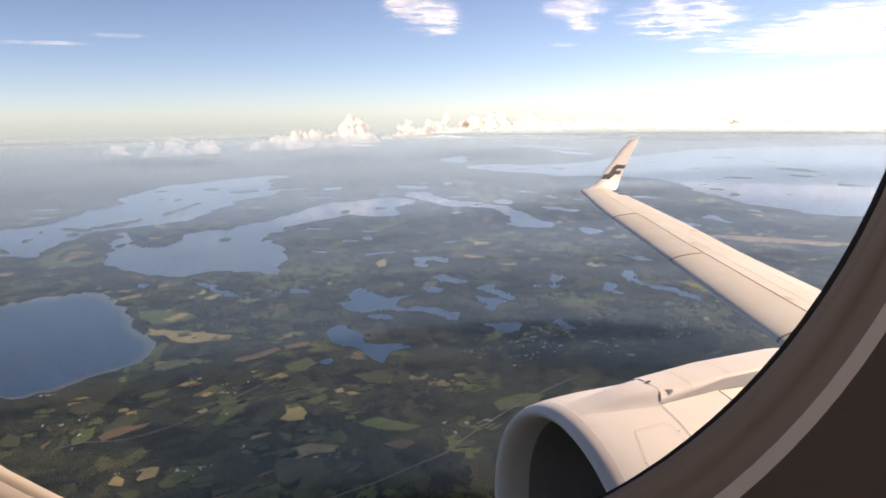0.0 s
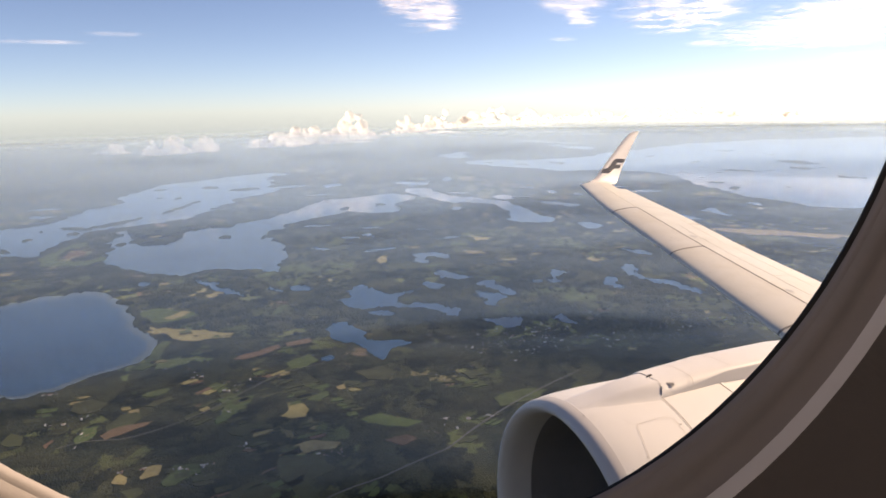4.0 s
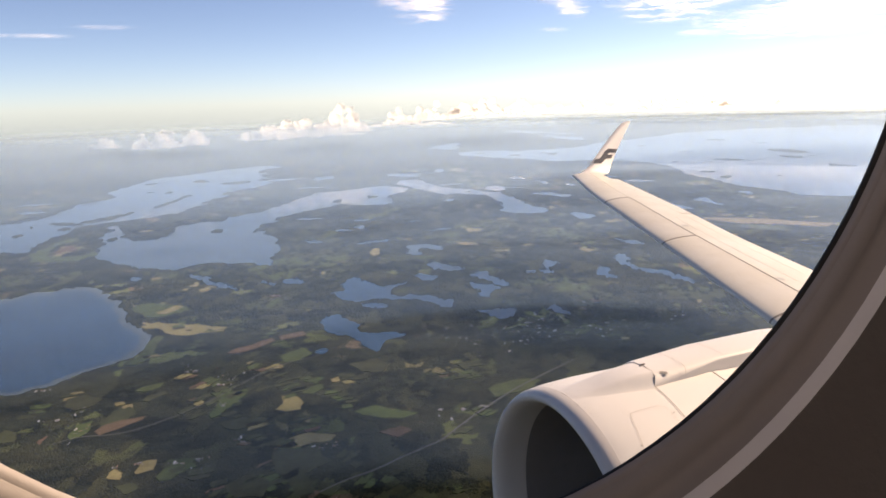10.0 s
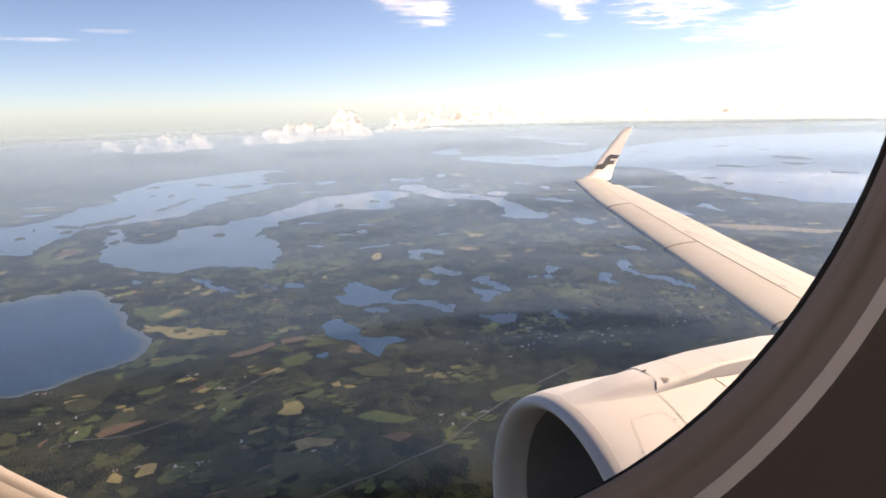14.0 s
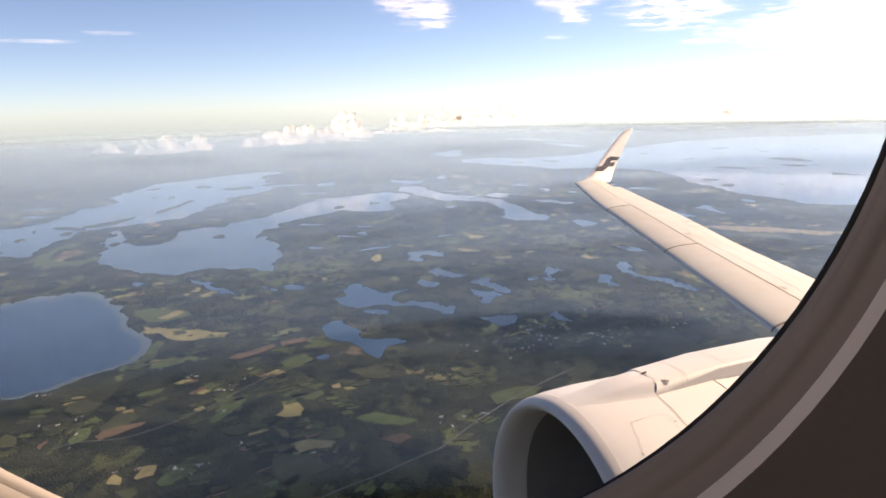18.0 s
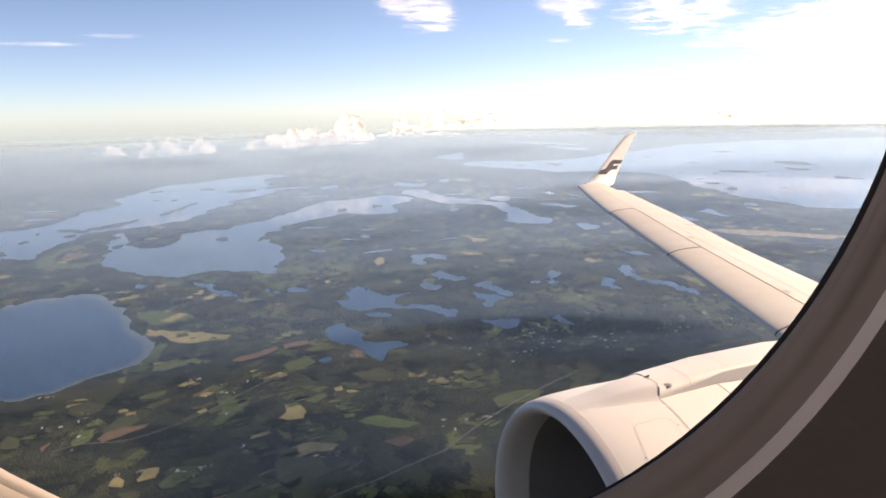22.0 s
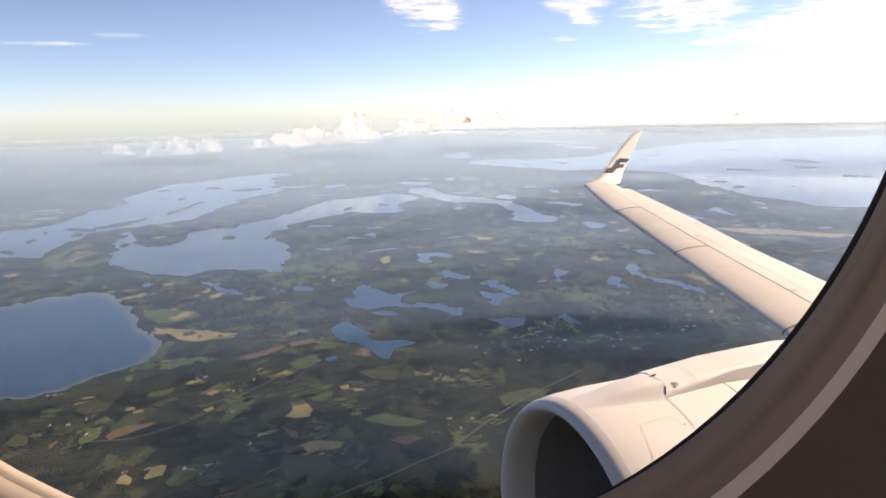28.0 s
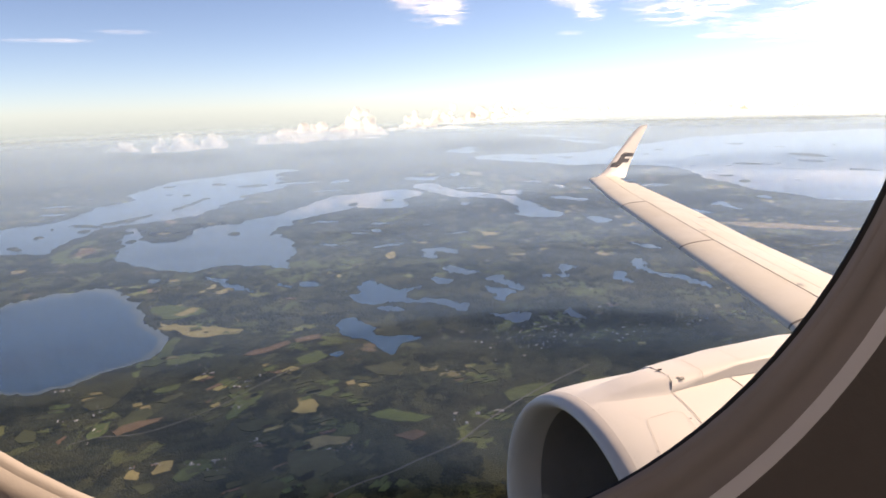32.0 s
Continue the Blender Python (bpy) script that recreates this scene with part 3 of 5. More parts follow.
field("tan", [(-64.9, 375.9), (-60.7, 379.8), (-59.0, 373.1), (-62.8, 371.7)])
field("green", [(-441, 752), (-447, 777), (-442, 792), (-447, 839), (-438, 856), (-429, 840), (-434, 813), (-432, 784), (-418, 747), (-396, 738), (-377, 742), (-379, 765), (-363, 743), (-368, 716), (-396, 714), (-420, 717)])
field("brown", [(-420, 764), (-429, 796), (-418, 801), (-405, 787), (-402, 762), (-409, 751)])
field("tan", [(-147, 670), (-134, 676), (-126, 685), (-131, 671), (-140, 665)])
field("tan", [(-75, 708), (-71, 735), (-66, 732), (-64, 698), (-71, 697)])
field("olive", [(-61, 675), (-51, 692), (-35, 695), (-26, 676), (-44, 666), (-55, 667)])
field("green", [(-26, 681), (-7, 694), (-18, 675)])
field("tan", [(21, 851), (34, 830), (47, 828), (42, 810), (29, 809)])
field("tan", [(12, 755), (29, 749), (40, 733), (23, 732)])
field("olive", [(34, 784), (51, 759), (42, 751)])
field("olive", [(-182, 869), (-169, 875), (-154, 827), (-166, 840)])
field("green", [(-109, 934), (-82, 973), (-65, 1023), (-60, 1000), (-80, 939), (-93, 918)])
field("tan", [(-442, 687), (-428, 690), (-426, 678), (-435, 674)])
field("olive", [(-393, 622), (-375, 639), (-363, 627), (-379, 615)])
field("tan", [(-263, 629), (-257, 635), (-252, 628), (-258, 622)])
field("tan", [(-391, 674), (-384, 680), (-380, 668)])
field("strip", [(306, 855), (351, 848), (407, 812), (441, 792), (419, 774), (379, 794), (326, 820)])
field("tan", [(-50, 779), (-34, 780), (-38, 767)])
field("tan", [(-22, 791), (-12, 800), (-14, 777), (-20, 771)])
field("olive", [(-199, 684), (-181, 679), (-182, 665), (-190, 668)])
field("green", [(0, 806), (19, 793), (12, 780)])
field("tan", [(134, 704), (144, 697), (151, 691), (141, 684), (134, 690)])
field("olive", [(-91.3, 265.2), (-84.2, 273.8), (-73.8, 268.8), (-73.4, 256.0), (-84.5, 256.5)])
field("olive", [(4.4, 394.5), (17.6, 398.2), (20.4, 390.7), (8.8, 386.2)])
field("olive", [(-15.8, 464.7), (-8.3, 452.1), (-10.2, 444.2)])
field("brown", [(-32.7, 309.8), (-22.4, 315.1), (-17.1, 310.7), (-23.4, 303.6)])
field("olive", [(-136.5, 267.4), (-129.7, 270.6), (-125.7, 266.0), (-129.4, 261.0)])
field("green", [(-77.6, 358.7), (-70.3, 369.8), (-66.4, 364.0), (-71.2, 356.0)])
field("olive", [(-58.1, 398.9), (-42.2, 407.1), (-33.3, 397.2), (-37.4, 384.1), (-48.7, 386.6)])
road([(-51.7, 258.3), (-43.7, 266.5), (-30.5, 274.9), (-21.5, 284.1), (-9.3, 294.7), (-3.0, 299.8), (6.8, 316.5), (20.5, 336.2), (35.4, 355.3), (51.5, 373.1), (72.7, 394.3)], 0.42)
road([(-134, 501), (-119, 504), (-102, 504), (-86, 505), (-66, 506)], 0.35)
road([(-182.8, 306.6), (-173.6, 314.6), (-155.1, 314.8), (-142.9, 325.0), (-126.8, 343.7), (-114.0, 372.6), (-98.2, 401.7), (-76.8, 414.5)], 0.3)


LARGE_FIELDS = len(FIELDS)

# ---- little lakes strewn through the middle distance ----
pools = np.random.default_rng(33)
for _ in range(110):
    y = float(pools.uniform(760, 1700))
    x = float(pools.uniform(-0.62, 0.60)) * y
    size = float(pools.uniform(5, 17)) * (0.6 + y / 1800)
    if noise.noise(Vector((x * 0.004, y * 0.004, 17.0))) < 0.02:
        continue
    if any(inside(np.array([x, x - 2.2 * size, x + 2.2 * size, x, x]), np.array([y, y, y, y - 2.0 * size, y + 2.0 * size]), p).any() for p in LAKES):
        continue
    lean = pools.uniform(-0.7, 0.7)
    ring = [(size * 1.7 * math.cos(a) * pools.uniform(0.45, 1.25), size * 0.8 * math.sin(a) * pools.uniform(0.4, 1.3)) for a in np.arange(10) * 0.628]
    lake([(x + u * math.cos(lean) - v * math.sin(lean), y + u * math.sin(lean) + v * math.cos(lean)) for u, v in ring], "small blue lake among dark woods")

# ---- small islets in the wide lakes ----
islets = np.random.default_rng(21)
for _ in range(90):
    y = float(islets.uniform(950, 2200))
    x = float(islets.uniform(-0.42, 0.7)) * y
    size = float(islets.uniform(4, 15))
    if not all(inside(np.array([x + dx]), np.array([y + dy]), LAKES[k]).any() if k is not None else False for dx, dy, k in
               [(dx, dy, next((k for k, p in enumerate(LAKES) if inside(np.array([x]), np.array([y]), p)[0]), None)) for dx, dy in ((-size, 0), (size, 0), (0, size * 2), (0, -size * 2))]):
        continue
    island([(x + size * math.cos(a) * islets.uniform(0.6, 1.4), y + size * 1.2 * math.sin(a) * islets.uniform(0.6, 1.4)) for a in (0.2, 1.1, 2.3, 3.2, 4.1, 5.3)])


# ---- scattered small fields ----
rng = np.random.default_rng(4)


def patch(cx, cy, size, turn):
    n = int(rng.integers(4, 7))
    out = []
    for i in range(n):
        a = 2 * math.pi * i / n + rng.uniform(-0.3, 0.3)
        r = size * rng.uniform(0.6, 1.1)
        x, y = r * math.cos(a) * 1.5, r * math.sin(a) * 0.8
        out.append((cx + x * math.cos(turn) - y * math.sin(turn), cy + x * math.sin(turn) + y * math.cos(turn)))
    return out


LAKE_BOXES = np.array([(*np.min(p, axis=0), *np.max(p, axis=0)) for p in LAKES])


def wet(x, y, gap=0.0):
    b = LAKE_BOXES
    close = np.nonzero((x + gap > b[:, 0]) & (x - gap < b[:, 2]) & (y + gap > b[:, 1]) & (y - gap < b[:, 3]))[0]
    px, py = np.array([x, x + gap, x - gap, x, x]), np.array([y, y, y, y + gap, y - gap])
    return any(inside(px, py, LAKES[k]).any() for k in close)


def clip(poly, mid, way):
    """The part of a convex polygon on the near side of the line through mid across way."""
    out = []
    for p, q in zip(poly, poly[1:] + poly[:1]):
        dp, dq = (p - mid).dot(way), (q - mid).dot(way)
        if dp <= 0:
            out.append(p)
        if dp * dq < 0:
            out.append(p.lerp(q, dp / (dp - dq)))
    return out


def farmland(y0, y1, gap, stretch, bar=0.20):
    """Plots between scattered sites: some of them fields, which lie together in open stretches."""
    sites = []
    for j in range(int((y1 - y0) / (gap * stretch))):
        y = y0 + j * gap * stretch
        for i in range(int(y * 1.35 / gap)):
            sites.append(Vector((-0.78 * y + i * gap + SHORE.uniform(-0.5, 0.5) * gap, y + SHORE.uniform(-0.5, 0.5) * gap * stretch)))
    arr = np.array([tuple(v) for v in sites])
    out = []
    for c in sites:
        openness = noise.noise(Vector((c.x * 0.011, c.y * 0.008, 3.0))) + 0.6 * noise.noise(Vector((c.x * 0.04, c.y * 0.03, 8.0)))
        if openness < bar + 0.16 * SHORE.uniform(-1, 1) or wet(c.x, c.y, gap * 0.75):
            continue
        near = np.argsort(((arr - np.array(c)) ** 2).sum(1))[1:14]
        poly = [c + Vector(v) * gap * 1.1 for v in ((-1, -1), (1, -1), (1, 1), (-1, 1))]
        for k in near:
            poly = clip(poly, (sites[k] + c) / 2, sites[k] - c)
        shrink = SHORE.uniform(0.88, 1.06)
        if len(poly) > 2:
            out.append([tuple(c + (p - c) * shrink) for p in poly])
    return out


def strips(cx, cy, turn, count):
    """A farm's plots: strips of uneven width and length that lie side by side."""
    along, across = Vector((math.cos(turn), math.sin(turn))), Vector((-math.sin(turn), math.cos(turn)))
    u = -0.5 * count * 3.4
    for _ in range(count):
        w = float(rng.uniform(1.8, 5.2))
        start, reach = float(rng.uniform(-8, -1)), float(rng.uniform(3.0, 11.0))
        slant = [float(v) for v in rng.uniform(-1.8, 1.8, 4)]
        ring = [along * (start + slant[0]) + across * u, along * (start + reach + slant[1]) + across * u,
                along * (start + reach + slant[2]) + across * (u + w), along * (start + 0.5 * reach) + across * (u + w + 0.35 * slant[0]), along * (start + slant[3]) + across * (u + w)]
        u += w * float(rng.uniform(0.95, 1.5))
        yield [(cx + p.x, cy + p.y) for p in ring]


for _ in range(170):
    cy = float(rng.uniform(245, 560))
    cx = float(rng.uniform(-0.64, 0.42)) * cy
    if noise.noise(Vector((cx * 0.011, cy * 0.008, 3.0))) < -0.12 or wet(cx, cy, 11):
        continue
    turn = 0.5 + 1.3 * noise.noise(Vector((cx * 0.012, cy * 0.012, 14.0)))
    mood = noise.noise(Vector((cx * 0.045, cy * 0.045, 21.0)))
    for plot in strips(cx, cy, turn, int(rng.integers(2, 6))):
        k = mood + 0.22 * rng.normal()
        field("green" if k > 0.16 else "olive" if k > -0.34 else "brown" if k > -0.42 else "tan", plot)
for words, crop, bar, seed_gap in (("muted olive plots between lakes and woods", "olive", 0.22, 13), ("small green plots between lakes and woods", "green", 0.40, 15), ("small dull stubble plots between lakes and woods", "strip", 0.60, 9)):
    verts, faces = [], []
    for plot in farmland(530, 900, seed_gap, 1.5, bar):
        faces.append(tuple(range(len(verts), len(verts) + len(plot))))
        verts += [(x, y, 0.32 + 0.01 * seed_gap / 13) for x, y in plot]
        FIELDS.append(plot)
    tagged(mesh_ob("middle_fields", verts, faces, CROPS[crop]), words, "field", kind="stuff")
verts, faces = [], []
for _ in range(2600):
    cy = float(rng.uniform(700, 2400))
    cx = float(rng.uniform(-0.75, 0.6)) * cy
    if noise.noise(Vector((cx * 0.003, cy * 0.003, 9.0))) < -0.1 or wet(cx, cy, 22):
        continue
    poly = patch(cx, cy, float(rng.uniform(3, 9)), float(rng.uniform(-0.4, 0.4)))
    faces.append(tuple(range(len(verts), len(verts) + len(poly))))
    verts += [(x, y, 0.33) for x, y in poly]
tagged(mesh_ob("far_fields", verts, faces, CROPS["tan"]), "pale scattered fields far off among woods", "field", kind="stuff")


# ---- woods ----
def woods(name, x_range, y_range, gap, tall, wide, label):
    nx, ny = int((x_range[1] - x_range[0]) / gap), int((y_range[1] - y_range[0]) / gap)
    gx, gy = np.meshgrid(np.arange(nx), np.arange(ny))
    px = x_range[0] + (gx.ravel() + rng.uniform(0, 1, nx * ny)) * gap
    py = y_range[0] + (gy.ravel() + rng.uniform(0, 1, nx * ny)) * gap
    keep = np.abs(px + 0.07 * py) < 0.66 * py
    px, py = px[keep], py[keep]
    dens = np.array([noise.noise(Vector((x * 0.045, y * 0.030, 1.0))) + 0.6 * noise.noise(Vector((x * 0.13, y * 0.09, 5.0))) for x, y in zip(px, py)])
    keep = dens + rng.uniform(-0.16, 0.16, len(px)) > -0.04
    clump = np.array([noise.noise(Vector((x * 0.26, y * 0.17, 12.0))) for x, y in zip(px, py)]) > 0.10

    def within(poly):
        x0, y0 = np.min(poly, axis=0)
        x1, y1 = np.max(poly, axis=0)
        hit = np.zeros(len(px), bool)
        k = np.nonzero((px > x0) & (px < x1) & (py > y0) & (py < y1))[0]
        if len(k):
            hit[k] = inside(px[k], py[k], poly)
        return hit

    for i, poly in enumerate(FIELDS):
        keep &= ~within(poly) | (clump if i >= LARGE_FIELDS else False)
    for poly in ROADS:
        keep &= ~within(poly)
    water = np.zeros(len(px), bool)
    for poly in LAKES:
        water |= within(poly)
    for poly in ISLANDS:
        water &= ~within(poly)
    keep &= ~water
    px, py = px[keep], py[keep]
    n, sides = len(px), 5
    h = tall * rng.uniform(0.55, 1.25, n)
    w = wide * rng.uniform(0.7, 1.3, n)
    turn = rng.uniform(0, 6.28, n)
    v = np.zeros((n, sides + 1, 3), np.float32)
    for k in range(sides):
        a = turn + 2 * math.pi * k / sides
        v[:, k] = np.stack([px + w * np.cos(a), py + w * np.sin(a), 0.05 + 0.25 * h * rng.uniform(0.2, 1.2, n)], 1)
    v[:, -1] = np.stack([px + rng.uniform(-0.2, 0.2, n) * w, py + rng.uniform(-0.2, 0.2, n) * w, 0.1 + h], 1)
    f = np.array([(k, (k + 1) % sides, sides) for k in range(sides)], np.int32)
    tris = (f[None] + (np.arange(n, dtype=np.int32) * (sides + 1))[:, None, None]).reshape(-1, 3)
    me = bpy.data.meshes.new(name)
    me.vertices.add(n * (sides + 1))
    me.vertices.foreach_set("co", v.ravel())
    me.loops.add(len(tris) * 3)
    me.loops.foreach_set("vertex_index", tris.ravel())
    me.polygons.add(len(tris))
    me.polygons.foreach_set("loop_start", np.arange(0, len(tris) * 3, 3, dtype=np.int32))
    me.update(calc_edges=True)
    me.materials.append(WOODS)
    tagged(new(name, me), label, "forest", kind="stuff")


woods("near_woods", (-300, 200), (235, 470), 0.62, 0.46, 0.58, "dense dark green conifer woods between the fields")
woods("middle_woods", (-600, 430), (470, 1150), 1.7, 1.5, 1.35, "dark green woods round the lakes, thinning to glades")


# ---- haze and clouds ----
def haze_bank(radius, density):
    """A wide flat cone sheet, tinted as haze, that slopes down outwards to the land; its top sinks with distance to end
    at the horizon seen from the eye.
    """
    n, lean = 144, 1.5 if radius < 400 else 2.0 if radius < 600 else 2.6 if radius < 900 else 4.0
    rim = (radius / lean - 150) / (1 / lean - 0.0302)
    top, soft = 150 - rim * 0.0302, 2 + rim * 0.0085
    verts = []
    for i in range(n):
        for k in (0.0, 0.25, 0.5, 0.75, 0.9, 1.0):
            z = k * (top + soft)
            r = max(16.0, radius - z * lean)
            verts.append((r * math.cos(2 * math.pi * i / n), r * math.sin(2 * math.pi * i / n), z))
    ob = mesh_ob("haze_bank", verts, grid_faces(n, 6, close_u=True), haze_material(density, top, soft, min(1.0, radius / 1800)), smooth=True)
    tagged(ob, "thin tinted sheet standing in for haze over distant land", "haze", kind="structure")


# stacked tinted sheets imitate haze that thickens with distance
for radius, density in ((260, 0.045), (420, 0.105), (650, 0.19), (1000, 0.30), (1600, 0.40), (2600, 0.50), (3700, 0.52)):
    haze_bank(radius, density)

CUMULUS = cloud_material("cumulus")


def unit_ball():
    bm = bmesh.new()
    bmesh.ops.create_icosphere(bm, subdivisions=3, radius=1.0)
    bm.verts.ensure_lookup_table()
    out = [v.co.copy() for v in bm.verts], np.array([[v.index for v in f.verts] for f in bm.faces])
    bm.free()
    return out


BALL, BALL_FACES = unit_ball()


def cumulus(base, width, height):
    """A heap cloud: many knobbly billows under a wavy crest, on a ragged flat foot, open behind so that light passes in."""
    billows = []
    wave = rng.uniform(0, 6.283, 3)
    for _ in range(max(26, min(120, int(width / height * 26)))):
        u = float(rng.uniform(-0.5, 0.5))
        crest = height * (0.62 + 0.22 * math.sin(u * 9 + wave[0]) + 0.16 * math.sin(u * 23 + wave[1])) * (1 - (2 * abs(u)) ** 3) ** 0.7
        r = height * float(rng.uniform(0.07, 0.17))
        z = max(0.0, crest - r) * float(rng.uniform(0, 1)) ** 0.7
        billows.append((u * width, float(rng.uniform(-0.08, 0.08)) * height, z + 0.3 * r, r))
    for _ in range(int(6 + width / height * 5)):
        r = height * float(rng.uniform(0.04, 0.09))
        billows.append((float(rng.uniform(-0.60, 0.60)) * width, float(rng.uniform(-0.08, 0.08)) * height, r * 0.4, r))
    verts, faces = [], []
    for x, y, z, r in billows:
        mid = Vector((x, y, z))
        lobe = []
        for v in BALL:
            q = (mid + v * r) * (1.0 / height) + Vector((base[0], 0, 0))
            k = 0.0
            for octave, amount in ((5.0, 0.45), (12.0, 0.30), (26.0, 0.16)):
                k += amount * (0.4 - 1.4 * abs(noise.noise(q * octave)))
            c = mid + Vector((v.x * 1.15, v.y * 0.45, v.z)) * r * (1.0 + k)
            lobe.append((c.x, c.y, max(c.z, 0.03 * height * noise.noise(q * 5.0))))
        p = np.array(lobe)
        a, b, c = (p[BALL_FACES[:, i]] for i in range(3))
        way = np.cross(b - a, c - a)
        way /= np.linalg.norm(way, axis=1)[:, None] + 1e-9
        faces += (BALL_FACES[way[:, 1] <= 0.2] + len(verts)).tolist()
        verts += lobe
    me = bpy.data.meshes.new("cumulus_cloud")
    me.from_pydata(verts, [], faces)
    me.polygons.foreach_set("use_smooth", [True] * len(me.polygons))
    me.materials.append(CUMULUS)
    ob = new("cumulus_cloud", me)
    ob.matrix_world = pose(*base, 0, 0, -math.degrees(math.atan2(base[0], base[1])))
    tagged(ob, "sunlit white heap cloud low over the horizon", "cloud", "clouds along the horizon")


cumulus((-675, 1464, 72), 50, 28)
cumulus((-582, 1503, 67), 81, 50)
cumulus((-510, 1529, 70), 43, 50)
cumulus((-422, 1748, 65), 105, 48)
cumulus((-352, 1826, 65), 87, 67)
cumulus((-248, 1843, 75), 131, 79)
cumulus((-327, 1768, 70), 281, 17)
cumulus((-108, 2043, 85), 96, 46)
cumulus((-25, 2046, 92), 88, 61)
cumulus((-93, 2044, 78), 256, 19)
cumulus((112, 2167, 101), 153, 61)
cumulus((149, 2103, 92), 297, 23)
cumulus((276, 2215, 99), 209, 45)
cumulus((394, 2071, 99), 313, 26)
cumulus((466, 2309, 100), 221, 37)
cumulus((641, 2331, 102), 170, 44)
cumulus((690, 2123, 94), 349, 22)
cumulus((823, 2339, 101), 213, 55)
cumulus((985, 2276, 97), 233, 37)
cumulus((972, 2078, 92), 341, 23)
cumulus((1113, 2216, 98), 194, 45)
cumulus((1262, 2135, 92), 291, 45)
cumulus((1162, 1978, 92), 359, 23)


def cloud_sheet(centre, wide, deep, thick, cover, body=1.1):
    """A thin ragged cloud of seven veils, one above the other."""
    nu, nv, layers = 24, 16, 7
    verts, faces = [], []
    for k in range(layers):
        z = (k / (layers - 1) - 0.5) * 2 * thick
        faces += [tuple(i + k * nu * nv for i in f) for f in grid_faces(nu, nv, flip=True)]
        for i in range(nu):
            for j in range(nv):
                x, y = (i / (nu - 1) - 0.5) * 2 * wide, (j / (nv - 1) - 0.5) * 2 * deep
                verts.append((x, y, z + 0.25 * thick * noise.fractal(Vector((x * 0.05 + centre[0], y * 0.05, k * 0.7)), 0.9, 2.1, 3)))
    ob = mesh_ob("cloud_sheet", verts, faces, cloud_material("thin_cloud", cover, body), smooth=True)
    ob.matrix_world = pose(*centre, 0, 0, -math.degrees(math.atan2(centre[0], centre[1])))
    tagged(ob, "ragged pink-white cloud sheet high above the land", "cloud", "high cloud sheets")


cloud_sheet((-12, 591, 222), 32, 30, 12, 0.18)
cloud_sheet((-35, 569, 228), 20, 21, 8, 0.15)
cloud_sheet((114, 636, 222), 18, 16, 8, 0.17)
cloud_sheet((190, 614, 222), 59, 34, 15, 0.20)
cloud_sheet((293, 814, 212), 37, 16, 3, 0.10)
cloud_sheet((401, 823, 222), 137, 57, 15, 0.20)
cloud_sheet((386, 718, 230), 93, 34, 15, 0.20)
cloud_sheet((105, 621, 232), 39, 21, 8, 0.15)
cloud_sheet((-444, 814, 230), 65, 12, 2, 0.05)
cloud_sheet((-348, 795, 234), 48, 12, 2, 0.03)
cloud_sheet((478, 662, 230), 115, 85, 5, 0.30, 3.0)
cloud_sheet((318, 486, 230), 110, 62, 5, 0.30, 3.0)
cloud_sheet((121, 777, 216), 25, 10, 2, 0.05)
cloud_sheet((642, 1137, 214), 82, 16, 4, 0.13)


# ---- houses ----
def house_of(size, wall_color, roof_color, name):
    wall = stained(name + "_wall", wall_color, 0.8, 0, 1.0, 0.1)
    roof = stained(name + "_roof", roof_color, 0.8, 0, 1.0, 0.15)
    ob = new("house")
    w, d, h = size
    mesh_ob("walls", [(x, y, z) for z in (0, h) for x, y in ((-w, -d), (w, -d), (w, d), (-w, d))] + [(-w, 0, h * 1.7), (w, 0, h * 1.7)],
            [(0, 1, 5, 4), (1, 2, 6, 5), (2, 3, 7, 6), (3, 0, 4, 7), (4, 7, 8), (5, 9, 6)], wall, ob)
    o = 1.12
    mesh_ob("roof", [(-w * o, -d * o, h * 0.95), (w * o, -d * o, h * 0.95), (w * o, 0, h * 1.75), (-w * o, 0, h * 1.75), (w * o, d * o, h * 0.95), (-w * o, d * o, h * 0.95),
                     (-w * o, -d * o, h * 0.9), (w * o, -d * o, h * 0.9), (w * o, d * o, h * 0.9), (-w * o, d * o, h * 0.9)],
            [(0, 1, 2, 3), (3, 2, 4, 5), (0, 6, 7, 1), (5, 4, 8, 9)], roof, ob)
    return ob


HOUSES = [
    (house_of((0.42, 0.26, 0.27), (0.66, 0.61, 0.55), (0.26, 0.23, 0.21), "white_house"), "small white house with a grey pitched roof"),
    (house_of((0.38, 0.25, 0.25), (0.30, 0.09, 0.06), (0.20, 0.19, 0.19), "red_house"), "small red house with a dark pitched roof"),
    (house_of((0.44, 0.28, 0.26), (0.55, 0.47, 0.36), (0.36, 0.20, 0.14), "ochre_house"), "small ochre house with a brown tiled roof"),
    (house_of((1.0, 0.45, 0.32), (0.58, 0.53, 0.48), (0.40, 0.37, 0.34), "hall"), "long pale metal-roofed hall among houses"),
]
for ob, words in HOUSES:
    tagged(ob, words, "house", "houses of the town and farms")
used = [False] * 4


far_verts, far_faces, far_slots = [], [], []


def put_house(kind, x, y, turn):
    ob, _ = HOUSES[kind]
    m = pose(x, y, 0.02, 0, 0, turn)
    if y > 462:
        for k, piece in enumerate(ob.children):
            start = len(far_verts)
            far_verts.extend(tuple(m @ v.co) for v in piece.data.vertices)
            far_faces.extend(tuple(start + i for i in p.vertices) for p in piece.data.polygons)
            far_slots.extend([kind * 2 + k] * len(piece.data.polygons))
        return
    if not used[kind]:
        ob.matrix_basis = m
        used[kind] = True
    else:
        copy_thing(ob, m)


